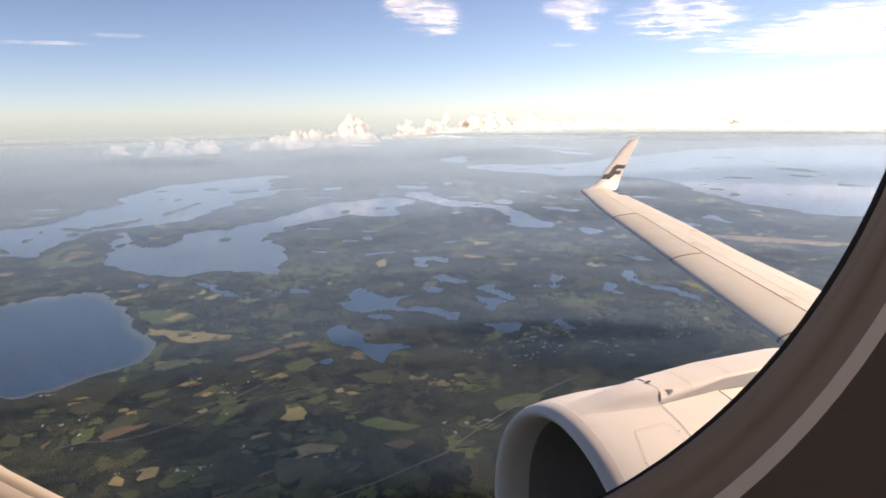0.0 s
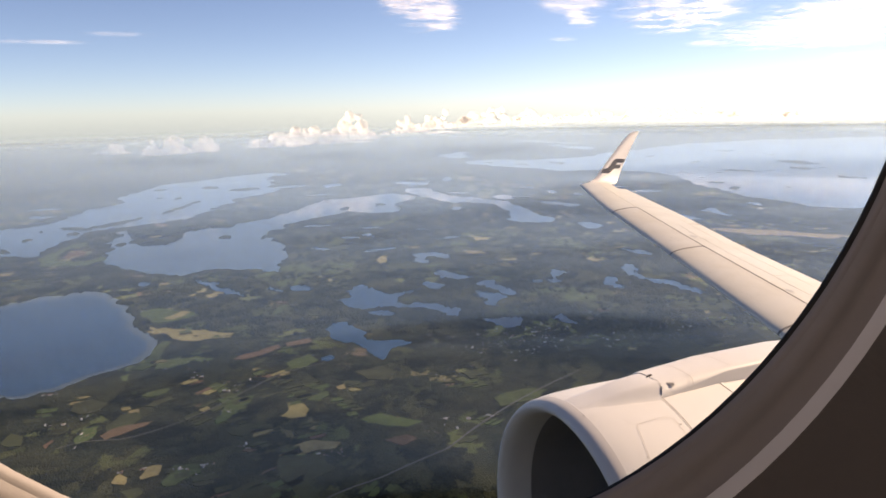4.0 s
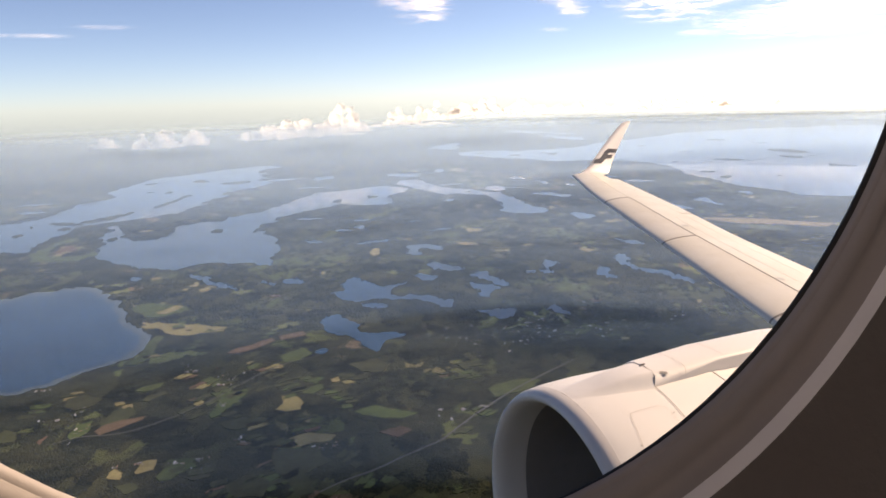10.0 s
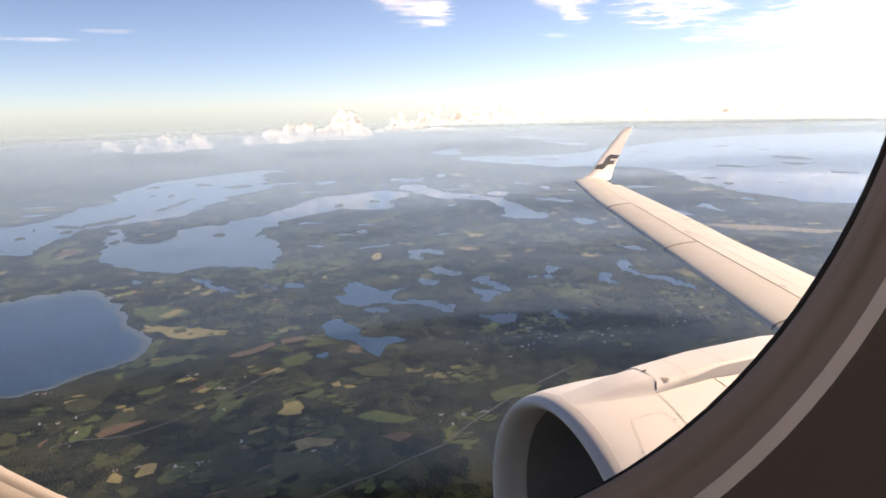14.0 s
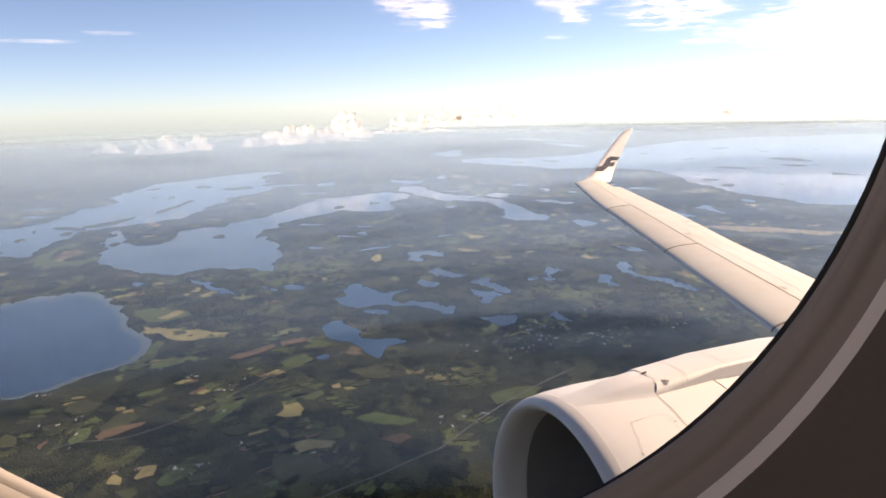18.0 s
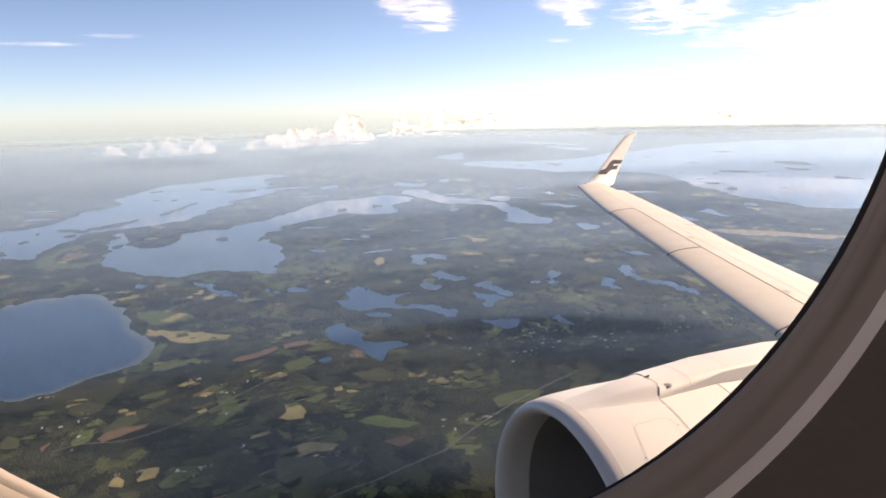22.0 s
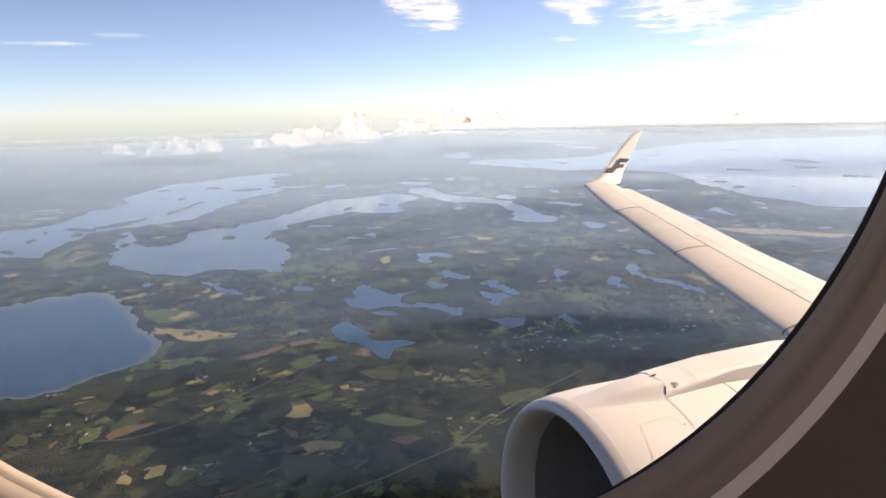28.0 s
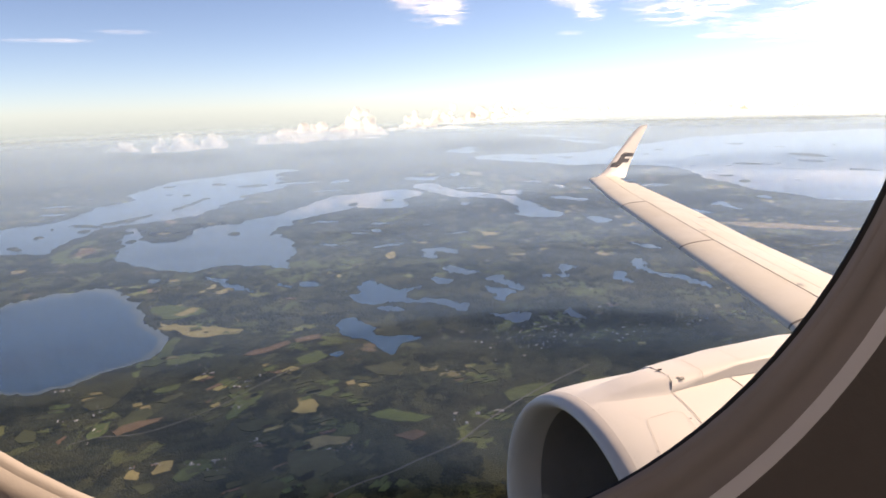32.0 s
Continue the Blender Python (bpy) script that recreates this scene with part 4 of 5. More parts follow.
def hamlet(cx, cy, spread, count, halls=0.1):
    for _ in range(count):
        x, y = cx + rng.normal() * spread * 1.35, cy + rng.normal() * spread * 0.9
        if wet(x, y, 1.5):
            continue
        kind = 3 if rng.uniform() < halls else int(rng.choice([0, 0, 1, 2]))
        put_house(kind, float(x), float(y), float(rng.choice([20, 110]) + rng.normal() * 12))


for cx, cy, spread, count, halls in ((20, 450, 16, 60, 0.12), (60, 470, 14, 40, 0.15), (95, 455, 16, 40, 0.2), (120, 560, 20, 30, 0.2), (-120, 545, 9, 20, 0.2),
                                     (70, 600, 18, 26, 0.15), (-10, 320, 5, 9, 0.1), (-52, 300, 4, 6, 0.1), (-106, 283, 4, 5, 0.2), (-176, 318, 4, 7, 0.1), (-115, 385, 5, 6, 0.1),
                                     (-190, 345, 5, 5, 0.1), (-30, 335, 5, 6, 0.1), (-150, 400, 8, 7, 0.1), (-255, 540, 8, 6, 0.1), (20, 690, 20, 8, 0.2), (150, 470, 15, 30, 0.2), (45, 430, 18, 36, 0.1), (185, 560, 20, 22, 0.2), (100, 505, 14, 26, 0.2)):
    hamlet(cx, cy, spread, count, halls)

# farmsteads: a pale house and a few sheds each
for cx, cy in ((-118, 286), (-197, 334), (-174, 309), (-144, 284), (-108, 289), (-146, 395), (-122, 373), (-133, 286), (-123, 545), (-96, 306), (-222, 372), (-52, 297), (6, 332), (16, 335), (-6, 333), (-116, 347), (-14, 447), (10, 437)):
    hamlet(cx, cy, 1.3, 5, 0.25)

# the far side of the town, houses too many to count
far_town = bpy.data.meshes.new("town_houses")
far_town.from_pydata(far_verts, [], far_faces)
for ob, _ in HOUSES:
    for piece in ob.children:
        far_town.materials.append(piece.data.materials[0])
far_town.polygons.foreach_set("material_index", far_slots)
tagged(new("town_houses", far_town), "many small pale houses of a distant lakeside town", "houses", kind="stuff")

# ---- airliner: x runs aft, y outboard, z up from the eye ----
plane = tagged(new("airliner"), "white regional jet airliner with winglet and underwing engine", "airliner")
plane.matrix_world = pose(*EYE, 0, 0, 21)


def lerp_table(table, x):
    for (x0, y0), (x1, y1) in zip(table, table[1:]):
        if x <= x1:
            return y0 + (y1 - y0) * (x - x0) / (x1 - x0)
    return table[-1][1]


LE = [(0.0, 3.06), (4.5, 4.68), (7.17, 5.64), (9.85, 6.59), (10.9, 6.98), (12.8, 7.77)]
TE = [(0.0, 4.85), (5.55, 6.36), (7.17, 6.81), (9.09, 7.46), (12.32, 8.43), (12.8, 8.58)]
SLAT = [(0.0, 0.62), (5.0, 0.57), (7.7, 0.49), (10.4, 0.46), (12.8, 0.40)]


def wing_level(o):
    return -2.15 + 0.0405 * o


def hump(c):
    """Height of the upper skin over the chord line, as a share of the chord."""
    return 0.11 * math.sqrt(max(c, 0)) * (1 - c) * 1.35 + 0.002


def wing_piece(name, o0, o1, c0, c1, material, parent, label="", lift=0.0, steps=10):
    """A stretch of the wing between two chord shares (numbers or functions of the span), closed below."""
    verts, cols = [], 13
    for i in range(steps + 1):
        o = o0 + (o1 - o0) * i / steps
        le, te = lerp_table(LE, o), lerp_table(TE, o)
        ch = te - le
        a, b = c0(o) if callable(c0) else c0, c1(o) if callable(c1) else c1
        ring = []
        for j in range(cols):
            s = a + (b - a) * (j / (cols - 1)) ** (1.6 if a == 0 else 1.0)
            ring.append((le + s * ch, o, wing_level(o) + hump(s) * ch + lift))
        for j in range(cols - 1, -1, -1):
            s = a + (b - a) * (j / (cols - 1)) ** (1.6 if a == 0 else 1.0)
            ring.append((le + s * ch, o, wing_level(o) - 0.55 * hump(s) * ch - 0.004 + lift))
        verts += ring
    n = 2 * cols
    faces = grid_faces(steps + 1, n, close_v=True, flip=True)
    faces += [tuple(range(n)), tuple(range(steps * n + n - 1, steps * n - 1, -1))]
    ob = mesh_ob(name, verts, faces, material, parent, label, smooth=True)
    e = ob.modifiers.new("edges", "EDGE_SPLIT")
    e.split_angle = radians(40)
    return ob


def slat_share(o):
    return lerp_table(SLAT, o) / (lerp_table(TE, o) - lerp_table(LE, o))


wing = wing_piece("wing", 0.0, 12.8, lambda o: slat_share(o) + 0.012, 0.80, WING_PAINT, plane, "grey painted swept wing", steps=24)
wing_piece("slat_gap", 1.2, 9.86, lambda o: slat_share(o) - 0.001, lambda o: slat_share(o) + 0.008, SEAM, wing, "dark groove behind the slats", 0.0145, 24)
for o0 in (4.49, 7.16, 9.845):
    wing_piece("slat_joint", o0, o0 + 0.03, 0.0, slat_share, SEAM, wing, "dark joint between slats", 0.014, 2)
for o0, o1 in ((1.2, 4.49), (4.52, 7.16), (7.19, 9.84)):
    wing_piece("slat", o0, o1, 0.0, slat_share, SLAT_METAL, wing, "bare metal leading-edge slat", 0.012)
wing_piece("leading_edge", 9.88, 12.8, 0.0, lambda o: slat_share(o) + 0.006, WING_PAINT, wing, "grey fixed outer leading edge")
for o0, o1, nm in ((0.3, 4.3, "flap"), (4.33, 8.6, "flap"), (8.63, 12.0, "aileron")):
    wing_piece(nm, o0, o1, 0.812, 1.0, WING_PAINT, wing, "grey hinged trailing-edge " + nm, -0.004)
for o0, o1 in ((3.2, 4.5), (4.53, 5.8), (5.83, 7.1), (7.13, 8.4)):
    wing_piece("spoiler", o0, o1, 0.60, 0.79, WING_PAINT, wing, "flush grey spoiler panel", 0.0012, 4)


def filler_cap(a, o, size):
    """A flush oval cap on the upper skin."""
    share = (a - lerp_table(LE, o)) / (lerp_table(TE, o) - lerp_table(LE, o))
    z = wing_level(o) + hump(share) * (lerp_table(TE, o) - lerp_table(LE, o)) + 0.003
    verts = [(a + size * 0.6 * math.cos(q * math.pi / 8), o + size * math.sin(q * math.pi / 8), z) for q in range(16)]
    mesh_ob("filler_cap", verts + [(a, o, z + 0.004)], [(i, (i + 1) % 16, 16) for i in range(16)], GREY_PANEL, wing, "small grey oval filler cap")


filler_cap(6.46, 7.75, 0.07)
filler_cap(5.62, 5.3, 0.05)
for o0 in (10.6, 11.3, 11.9, 12.5):
    a0 = lerp_table(TE, o0)
    mesh_ob("static_wick", [(a0 - 0.02, o0 - 0.006, wing_level(o0) + 0.004), (a0 - 0.02, o0 + 0.006, wing_level(o0) + 0.004), (a0 + 0.16, o0 + 0.05, wing_level(o0) - 0.004), (a0 - 0.02, o0, wing_level(o0) - 0.008)],
            [(0, 1, 2), (1, 3, 2), (3, 0, 2), (0, 3, 1)], SEAM, wing, "thin dark static wick")


def winglet():
    """Upswept tip: sections from the wing's end to the top, each with its front and rear edge."""
    stations = [((7.77, 12.8, -1.632), (8.60, 12.8, -1.660)), ((8.02, 12.93, -1.615), (8.72, 12.95, -1.665)), ((8.24, 13.02, -1.545), (8.81, 13.03, -1.655)),
                ((8.40, 13.06, -1.40), (8.86, 13.07, -1.56)), ((8.62, 13.12, -1.18), (9.02, 13.13, -1.28)), ((9.00, 13.22, -0.84), (9.31, 13.22, -0.87)), ((9.26, 13.29, -0.645), (9.50, 13.29, -0.625)), ((9.34, 13.30, -0.612), (9.53, 13.30, -0.600))]
    lean = (1.0, 1.0, 1.0, 1.004, 1.014, 1.025, 1.033, 1.035)
    verts, cols = [], 9
    for k, (f, r) in enumerate(stations):
        f, r = Vector(f) * lean[k], Vector(r) * lean[k]
        up = min(1.0, k / 3.0)
        thick = Vector((0, -up, 1 - up * 0.55)).normalized() * (r - f).length * (0.055 if k < 7 else 0.02)
        for side in (1, -1):
            for j in (range(cols) if side == 1 else range(cols - 1, -1, -1)):
                c = j / (cols - 1)
                verts.append(f.lerp(r, c) + thick * side * math.sqrt(c) * (1 - c) * 2.4)
    n = 2 * cols
    faces = grid_faces(len(stations), n, close_v=True, flip=True) + [tuple(range(n)), tuple(range(len(stations) * n - 1, (len(stations) - 1) * n - 1, -1))]
    ob = mesh_ob("winglet", verts, faces, WHITE_PAINT, plane, "white upswept winglet with a dark mark", smooth=True)
    ob.modifiers.new("round", "SUBSURF").render_levels = 2
    ob.modifiers["round"].levels = 2
    # the dark mark on the inboard face
    face = [(8.442, 13.078, -1.436), (8.539, 13.144, -1.357), (8.662, 13.161, -1.347), (8.768, 13.217, -1.284), (8.863, 13.277, -1.208), (8.974, 13.316, -1.168), (9.235, 13.36, -1.195), (9.163, 13.316, -1.262),
            (8.969, 13.275, -1.25), (8.912, 13.241, -1.293), (9.065, 13.276, -1.297), (8.998, 13.228, -1.369), (8.844, 13.19, -1.365), (8.771, 13.154, -1.4), (8.651, 13.099, -1.45)]
    k = len(face)
    rear = [(x, y + 0.003, z - 0.002) for x, y, z in face]
    mesh_ob("mark", face + rear, [tuple(range(k))] + [(i, (i + 1) % k, k + (i + 1) % k, k + i) for i in range(k)], NAVY, ob, "navy slanted bar mark")
    return ob


winglet()

# engine: revolved about an axis that runs aft
AX_A, AX_O, AX_U = 1.406, 2.498, -1.926


def revolve(name, profile, material, parent, label="", n=72, smooth=True):
    verts = [(AX_A + a, AX_O + r * math.cos(2 * math.pi * i / n), AX_U + r * math.sin(2 * math.pi * i / n)) for a, r in profile for i in range(n)]
    return mesh_ob(name, verts, grid_faces(len(profile), n, close_v=True), material, parent, label, smooth)


COWL = [(0.098, 0.6715), (0.16, 0.680), (0.30, 0.688), (0.55, 0.691), (0.80, 0.689)]
cowl = revolve("engine_cowl", COWL, WHITE_PAINT, plane, "white painted engine cowl with riveted rim")
revolve("fan_cowl", [(0.806, 0.689), (1.0, 0.680), (1.2, 0.660), (1.7, 0.60), (2.2, 0.57), (2.35, 0.55), (2.35, 0.50), (2.0, 0.50)], WHITE_PAINT, cowl, "white rear cowl")
revolve("inlet_lip", [(0.0975, 0.6712), (0.07, 0.668), (0.048, 0.659), (0.032, 0.647), (0.027, 0.637), (0.030, 0.627), (0.045, 0.614), (0.075, 0.603), (0.11, 0.597), (0.20, 0.594)], LIP_PAINT, cowl, "pale metal inlet lip")
revolve("inlet_duct", [(0.201, 0.594), (0.27, 0.596), (0.35, 0.600), (0.62, 0.615), (0.75, 0.615)], DUCT, cowl, "grey lined inlet duct")
revolve("spinner", [(0.42, 0.0), (0.44, 0.04), (0.52, 0.10), (0.64, 0.17), (0.74, 0.20), (0.80, 0.20)], BLADE, cowl, "dark cone-shaped spinner", 40)
revolve("fan_backing", [(0.86, 0.02), (0.86, 0.614)], DUCT, cowl)


def fan_blade(i, count=24):
    turn = 2 * math.pi * i / count
    verts = []
    for k in range(6):
        r = 0.19 + 0.42 * k / 5
        tw = radians(20 + 38 * k / 5)
        for s in (-1, 1):
            half = 0.055 + 0.03 * k / 5
            da, dt = -s * half * math.cos(tw), s * half * math.sin(tw) / r
            for lay in (0.0, 0.006):
                verts.append((AX_A + 0.70 + da + lay, AX_O + r * math.cos(turn + dt), AX_U + r * math.sin(turn + dt)))
    faces = []
    for k in range(5):
        b = 4 * k
        faces += [(b, b + 2, b + 6, b + 4), (b + 1, b + 5, b + 7, b + 3), (b, b + 4, b + 5, b + 1), (b + 2, b + 3, b + 7, b + 6)]
    mesh_ob("fan_blade", verts, faces, BLADE, cowl, smooth=True)


for i in range(24):
    fan_blade(i)


def cowl_radius(a):
    return lerp_table([(x, r) for x, r in COWL] + [(1.0, 0.680), (1.2, 0.660), (1.7, 0.60), (2.2, 0.57)], a - AX_A)


def on_cowl(a, deg, lift=0.002):
    r = cowl_radius(a) + lift
    return Vector((a, AX_O + r * math.cos(radians(deg)), AX_U + r * math.sin(radians(deg))))


def seam_line(name, path, width, parent, label, closed=False, material=SEAM):
    """A narrow dark groove strip laid along points (aft, degrees) of the cowl."""
    pts = []
    for (a0, d0), (a1, d1) in zip(path, path[1:] + (path[:1] if closed else [])):
        for k in range(5):
            pts.append((a0 + (a1 - a0) * k / 5, d0 + (d1 - d0) * k / 5))
    if not closed:
        pts.append(path[-1])
    p = [on_cowl(a, d) for a, d in pts]
    verts = []
    for i, v in enumerate(p):
        t = (p[(i + 1) % len(p)] - p[i - 1]) if closed or 0 < i < len(p) - 1 else (p[1] - p[0] if i == 0 else p[-1] - p[-2])
        out = (v - Vector((v.x, AX_O, AX_U))).normalized()
        s = t.cross(out).normalized() * width / 2
        verts += [v + s, v - s]
    mesh_ob(name, verts, grid_faces(len(p), 2, close_u=closed), material, parent, label)


seam_line("access_panel_seam", [(1.655, 110), (1.665, 108.2), (1.80, 107.5), (1.83, 109), (1.835, 118), (1.82, 124), (1.80, 128), (1.63, 128), (1.61, 126)], 0.0013, cowl, "thin rounded access panel outline", True, FINE_SEAM)
seam_line("cowl_joint", [(1.875, d) for d in range(98, 176, 6)], 0.003, cowl, "dark joint between cowls")


def rivets():
    verts, faces = [], []
    for row in (0.112, 0.128):
        for k in range(84):
            c = on_cowl(AX_A + row, 40 + k * 1.8 + (0.9 if row > 0.12 else 0), 0.0005)
            out = (c - Vector((c.x, AX_O, AX_U))).normalized()
            e, g = Vector((1, 0, 0)), out.cross(Vector((1, 0, 0)))
            b = len(verts)
            verts += [c + (e * math.cos(q * 1.2566) + g * math.sin(q * 1.2566)) * 0.0017 for q in range(5)] + [c + out * 0.0012]
            faces += [(b + q, b + (q + 1) % 5, b + 5) for q in range(5)]
    tagged(mesh_ob("rivets", verts, faces, FINE_SEAM, cowl, "double row of small dark rivets"), kind="stuff")


rivets()


def latch(a, deg, size):
    c = on_cowl(a, deg, 0.0008)
    out = (c - Vector((c.x, AX_O, AX_U))).normalized()
    e, g = Vector((1, 0, 0)), out.cross(Vector((1, 0, 0)))
    vs = [c + e * x * size + g * y * size * 0.6 for x, y in ((-1, -1), (1, -1), (1, 1), (-1, 1))]
    mesh_ob("latch", vs + [c + out * 0.002], [(0, 1, 4), (1, 2, 4), (2, 3, 4), (3, 0, 4)], SEAM, cowl, "small dark cowl latch")


for a, deg, size in ((1.50, 97, 0.003), (1.62, 121, 0.003), (1.845, 112, 0.004), (1.845, 128, 0.004), (1.47, 131, 0.004), (2.05, 112, 0.003)):
    latch(a, deg, size)


def pylon():
    """Fairing that rises out of the cowl and runs back to the wing: rounded roof over upright sides."""
    stations = [(1.63, -1.258, 0.03, 0.03), (1.71, -1.249, 0.11, 0.06), (1.80, -1.231, 0.15, 0.10), (1.88, -1.211, 0.172, 0.13), (1.95, -1.194, 0.175, 0.16), (2.3, -1.182, 0.20, 0.22), (2.75, -1.174, 0.21, 0.30), (3.3, -1.21, 0.21, 0.5), (4.0, -1.45, 0.20, 0.7), (4.5, -1.80, 0.18, 0.6)]

    def section(a, top, half, drop, box):
        deep = min(0.05 - 0.036 * min(1.0, max(0.0, (a - 1.95) / 0.25)), drop * 0.5)
        near = 1.0 - 0.55 * min(1.0, max(0.0, (a - 1.97) / 0.45))
        roof = [(-0.72 * near, deep), (-0.66 * near, deep * 0.6), (-0.56 * near, deep * 0.25), (-0.35 * near, deep * 0.05), (0, 0), (0.35, deep * 0.05), (0.56, deep * 0.25), (0.66, deep * 0.6), (0.72, deep)]
        pts = [(-0.84 * near, drop)] + roof + [(1.0 + 0.7 * (1 - box), drop)]
        return [(a - 0.045 - 0.75 * z, AX_O + 0.03 + half * x, top - z) for x, z in pts]

    def body(sts, name, material, parent, label, box):
        verts = [v for st in sts for v in section(*st, box)]
        return mesh_ob(name, verts, grid_faces(len(sts), 11), material, parent, label, smooth=True)

    ob = body(stations[4:], "pylon", WHITE_PAINT, plane, "white engine pylon with fine seams", 1.0)
    rows = []
    for k in range(15):
        a = 1.56 + 0.386 * k / 14
        q = k / 14
        lift = (q * q * (3 - 2 * q)) ** 0.9
        half = 0.085 + 0.047 * q
        for j in range(41):
            s = (j / 20 - 1) * 0.20
            u = min(1.0, max(0.0, (abs(s) - 0.5 * half) / (0.62 * half)))
            f = 1 - u * u * (3 - 2 * u)
            x = a - 0.045 - 0.75 * min(0.06, 0.041 * (1 - f) + (s + 0.03) ** 2 * 0.7)
            z = AX_U + math.sqrt(cowl_radius(x) ** 2 - (s + 0.03) ** 2) + (0.0415 * lift + 0.003) * f - 0.003
            rows.append((x, AX_O + 0.03 + s, z))
    mesh_ob("fairing", rows, grid_faces(15, 41), WHITE_PAINT, ob, "smooth white fairing over the cowl", smooth=True)
    seam = [(x + d, o, z + 0.002) for d in (-0.001, 0.001) for x, o, z in rows[14 * 41 + 9:14 * 41 + 31]]
    mesh_ob("joint", seam, grid_faces(2, 22), SEAM, ob, "dark joint between fairing and pylon")
    body([(1.9425, -1.222, 0.16, 0.15), stations[4]], "end_wall", WHITE_PAINT, ob, "", 1.0)
    mesh_ob("drain_fin", [(1.885, AX_O + 0.03, -1.1925), (1.915, AX_O + 0.03, -1.1900), (1.912, AX_O + 0.03, -1.1835), (1.895, AX_O + 0.03, -1.1850), (1.885, AX_O + 0.034, -1.1925), (1.915, AX_O + 0.034, -1.1900), (1.912, AX_O + 0.034, -1.1835), (1.895, AX_O + 0.034, -1.1850)],
            [(0, 1, 2, 3), (4, 7, 6, 5), (0, 4, 5, 1), (1, 5, 6, 2), (2, 6, 7, 3), (3, 7, 4, 0)], SEAM, ob, "tiny dark fin on the pylon")
    mid = AX_O + 0.03
    for a in (2.11, 2.34):
        near, far = [p for p in stations if p[0] <= a][-1], [p for p in stations if p[0] > a][0]
        q = (a - near[0]) / (far[0] - near[0])
        rest = [u + (v - u) * q for u, v in zip(near[1:], far[1:])]
        line = [(x + d, o, z + 0.0012) for d in (0.0, 0.0022) for x, o, z in section(a, *rest, 1.0)[1:9]]
        mesh_ob("panel_seam", line, grid_faces(2, 8), FINE_SEAM, ob, "fine seam across the pylon roof")
    vent = mesh_ob("vent", [(1.944 + 0.022 * math.cos(q * 0.3927) - 0.004 * math.sin(q * 0.3927), mid - 0.086 + 0.017 * math.sin(q * 0.3927), -1.2030 + 0.0035 * math.sin(q * 0.3927)) for q in range(16)],
                   [tuple(range(16))], GREY_PANEL, ob, "oval cooling vent with dark slats")
    for k in range(5):
        x = 1.929 + 0.0075 * k
        w = 0.013 if 0 < k < 4 else 0.008
        mesh_ob("vent_slat", [(x, mid - 0.086 + w, -1.2014 + 0.2 * w), (x + 0.0045, mid - 0.086 + w, -1.2014 + 0.2 * w), (x + 0.0045, mid - 0.086 - w, -1.2014 - 0.2 * w), (x, mid - 0.086 - w, -1.2014 - 0.2 * w)], [(0, 1, 2, 3)], SEAM, vent, "dark vent slat")


pylon()

# fuselage and cabin
WIN_A, WIN_U, WIN_HA, WIN_HU = 0.081, 0.070, 0.195, 0.2115


def window_ring(offset, o, n=96, shift=0.0):
    out = []
    for i in range(n):
        q = 2 * math.pi * i / n
        c, s = math.cos(q), math.sin(q)
        out.append((WIN_A + shift + (WIN_HA + offset) * math.copysign(abs(c) ** (2 / 2.02), c), o, WIN_U + (WIN_HU + offset) * math.copysign(abs(s) ** (2 / 2.02), s)))
    return out


def ring_band(name, rings, material, parent, label, n=96, shift=0.0):
    verts = [v for off, o in rings for v in window_ring(off, o, n, shift)]
    return mesh_ob(name, verts, grid_faces(len(rings), n, close_v=True, flip=True), material, parent, label, smooth=True)


SHIFT = 0.003
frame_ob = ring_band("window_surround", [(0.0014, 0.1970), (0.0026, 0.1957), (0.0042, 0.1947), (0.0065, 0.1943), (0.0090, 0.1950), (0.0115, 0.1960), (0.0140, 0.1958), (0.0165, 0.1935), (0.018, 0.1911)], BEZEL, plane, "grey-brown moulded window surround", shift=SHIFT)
ring_band("window_seal", [(0.035, 0.226), (0.006, 0.2045), (0.0, 0.2008), (0.0008, 0.1998), (0.0060, 0.1994)], RUBBER, frame_ob, "black rubber window seal")
ring_band("inner_lip", [(-0.0008, 0.1994), (-0.0004, 0.1982), (0.0004, 0.1974), (0.0015, 0.1970)], BEZEL, frame_ob, "rounded inner edge of the surround", shift=SHIFT)
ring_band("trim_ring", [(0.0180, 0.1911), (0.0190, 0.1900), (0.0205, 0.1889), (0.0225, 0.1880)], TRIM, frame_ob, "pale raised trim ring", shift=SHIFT)


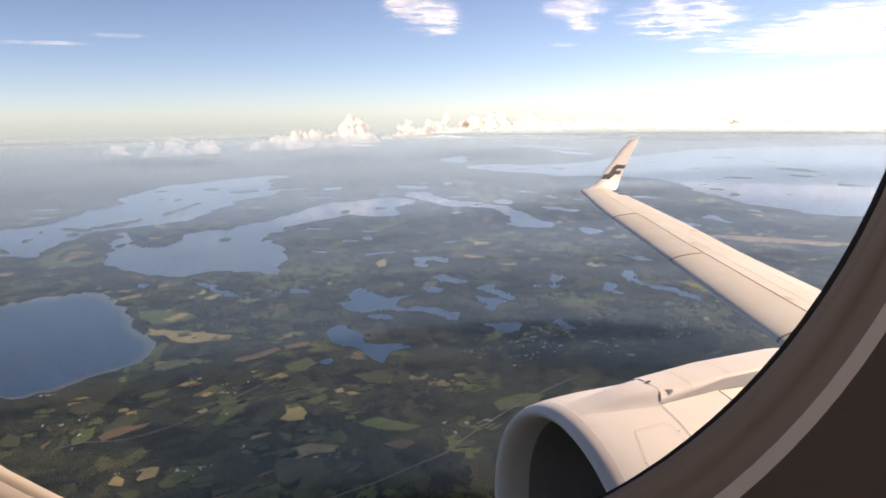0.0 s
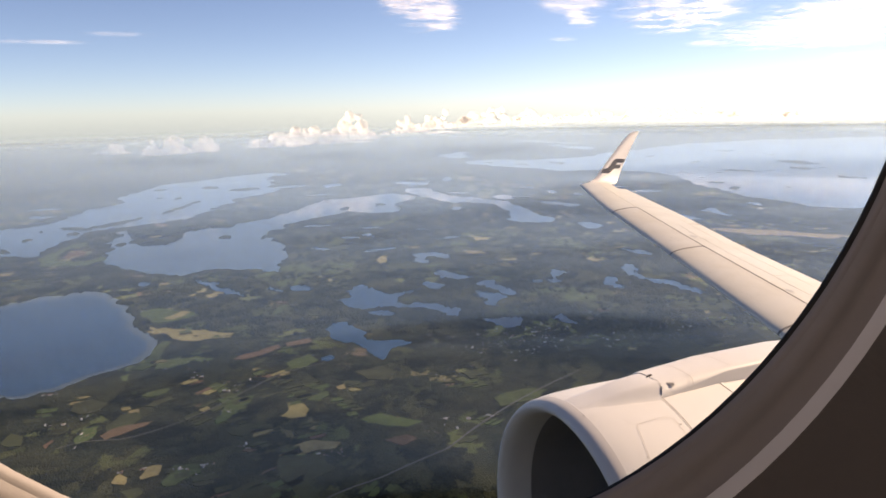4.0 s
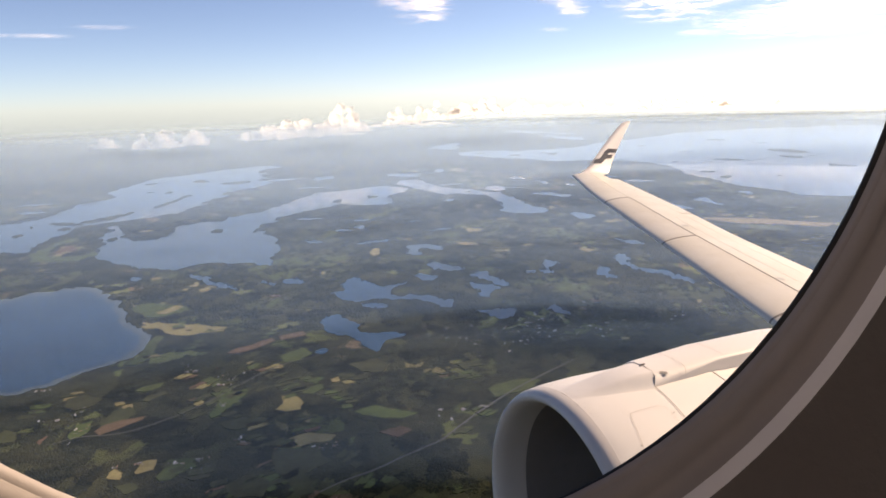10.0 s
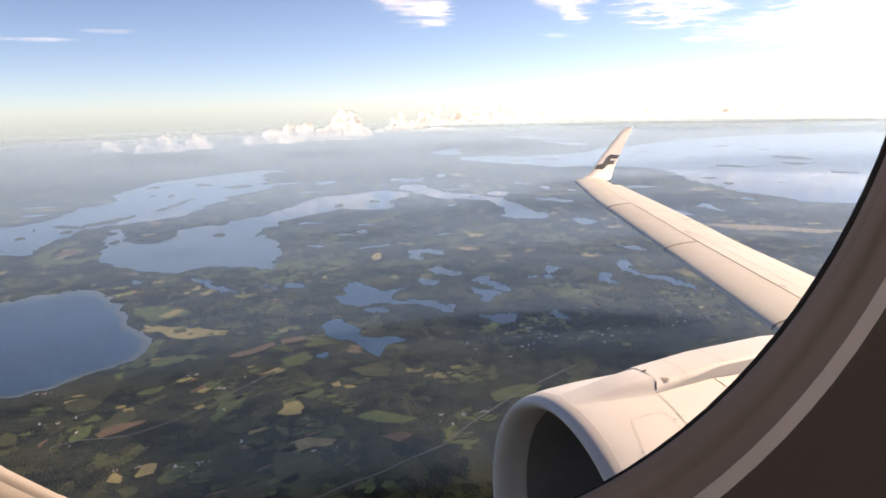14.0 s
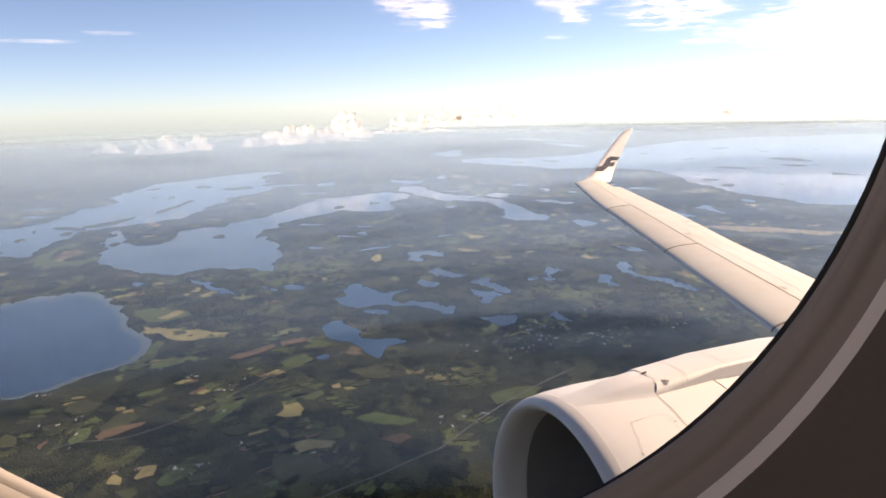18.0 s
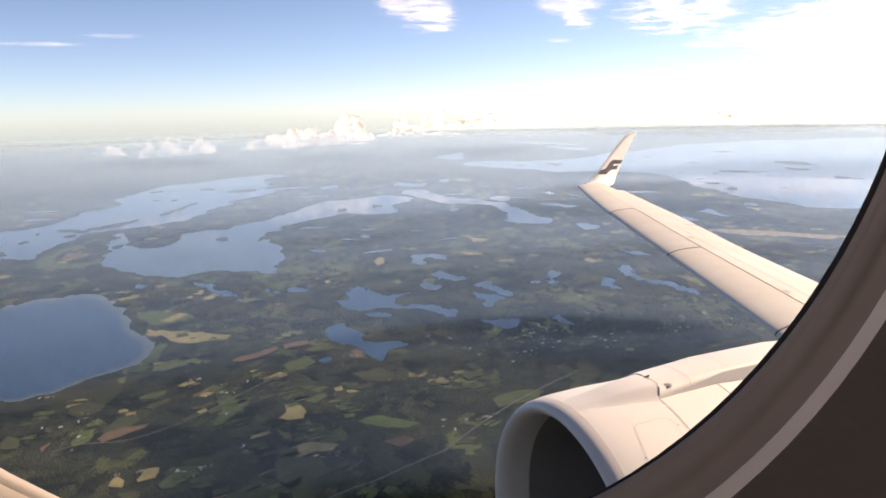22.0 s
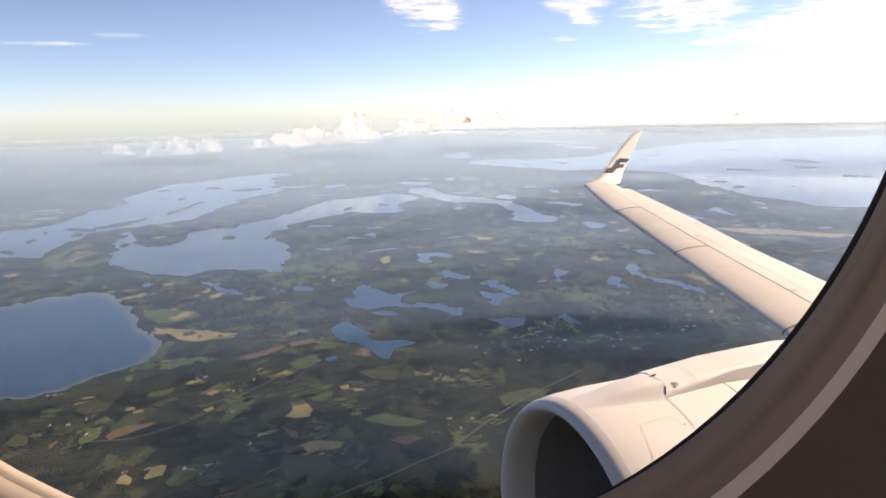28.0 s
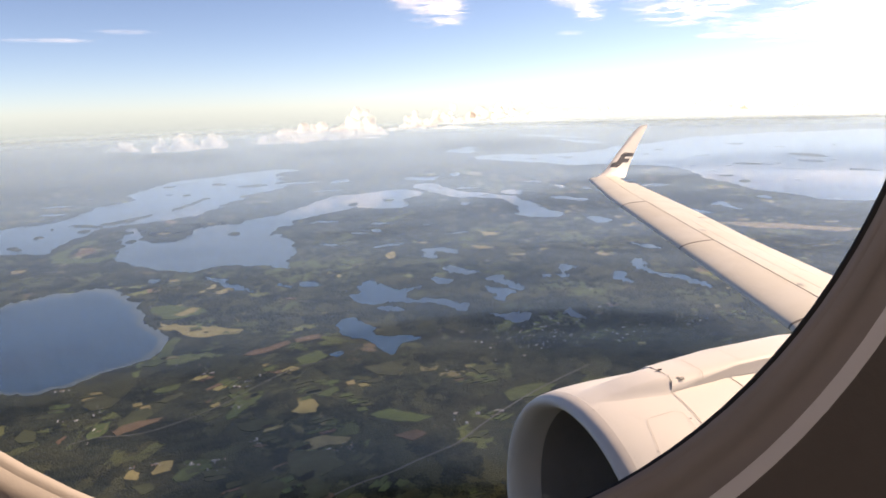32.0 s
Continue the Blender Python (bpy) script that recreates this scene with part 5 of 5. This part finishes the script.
def hull(u):
    """How far out the hull's lining lies at a height."""
    return -1.25 + 1.48 * math.sqrt(max(0.0, 1 - ((u + 0.35) / 1.53) ** 2))


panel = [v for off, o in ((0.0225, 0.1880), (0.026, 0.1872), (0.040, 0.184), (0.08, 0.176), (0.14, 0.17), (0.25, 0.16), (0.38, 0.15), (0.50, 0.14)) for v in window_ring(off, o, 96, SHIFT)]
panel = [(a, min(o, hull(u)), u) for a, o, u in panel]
mesh_ob("wall_panel", panel, grid_faces(8, 96, close_v=True, flip=True), WALL_IN_SHADE, plane, "light cabin wall panel with its shade put into a dark grey", smooth=True)
pane = mesh_ob("pane", window_ring(0.034, 0.226), [tuple(range(96))], ACRYLIC, frame_ob, "clear acrylic window pane")
pane.visible_shadow = False


def tube():
    """Outer skin and inner lining of the fuselage, open where the window is."""
    verts, n, m_ = [], 40, 40
    for i in range(m_):
        a = -4.0 + 12.0 * i / (m_ - 1)
        for k in range(n):
            q = 2 * math.pi * k / n
            verts.append((a, -1.23 + 1.50 * math.cos(q), -0.35 + 1.55 * math.sin(q)))
    faces = []
    for f in grid_faces(m_, n, close_v=True):
        c = sum((Vector(verts[i]) for i in f), Vector()) / 4
        if c.y < -2.5 and 0.0 < c.z + 0.10 < 0.24 and f[0] // n % 3 == 1:
            continue
        if not (-0.45 < c.x < 0.6 and c.y > 0 and -0.55 < c.z < 0.65):
            faces.append(f)
    faces += [tuple(range(n)), tuple(range((m_ - 1) * n, m_ * n))]
    mesh_ob("fuselage", verts, faces, WHITE_PAINT, plane, "white fuselage skin", smooth=False)


tube()


def far_windows():
    """Daylight from the windows across the aisle."""
    for a in (-3.2, -2.3, -1.4):
        lamp = new("far_window_daylight", bpy.data.lights.new("far_window_daylight", "AREA"))
        lamp.data.shape, lamp.data.size, lamp.data.size_y = "RECTANGLE", 0.3, 0.24
        lamp.data.energy, lamp.data.color = 5.4, (1.0, 0.91, 0.85)
        lamp.matrix_world = plane.matrix_world @ look((a, -2.70, 0.0), (a * 0.3, 0.2, 0.0))


far_windows()
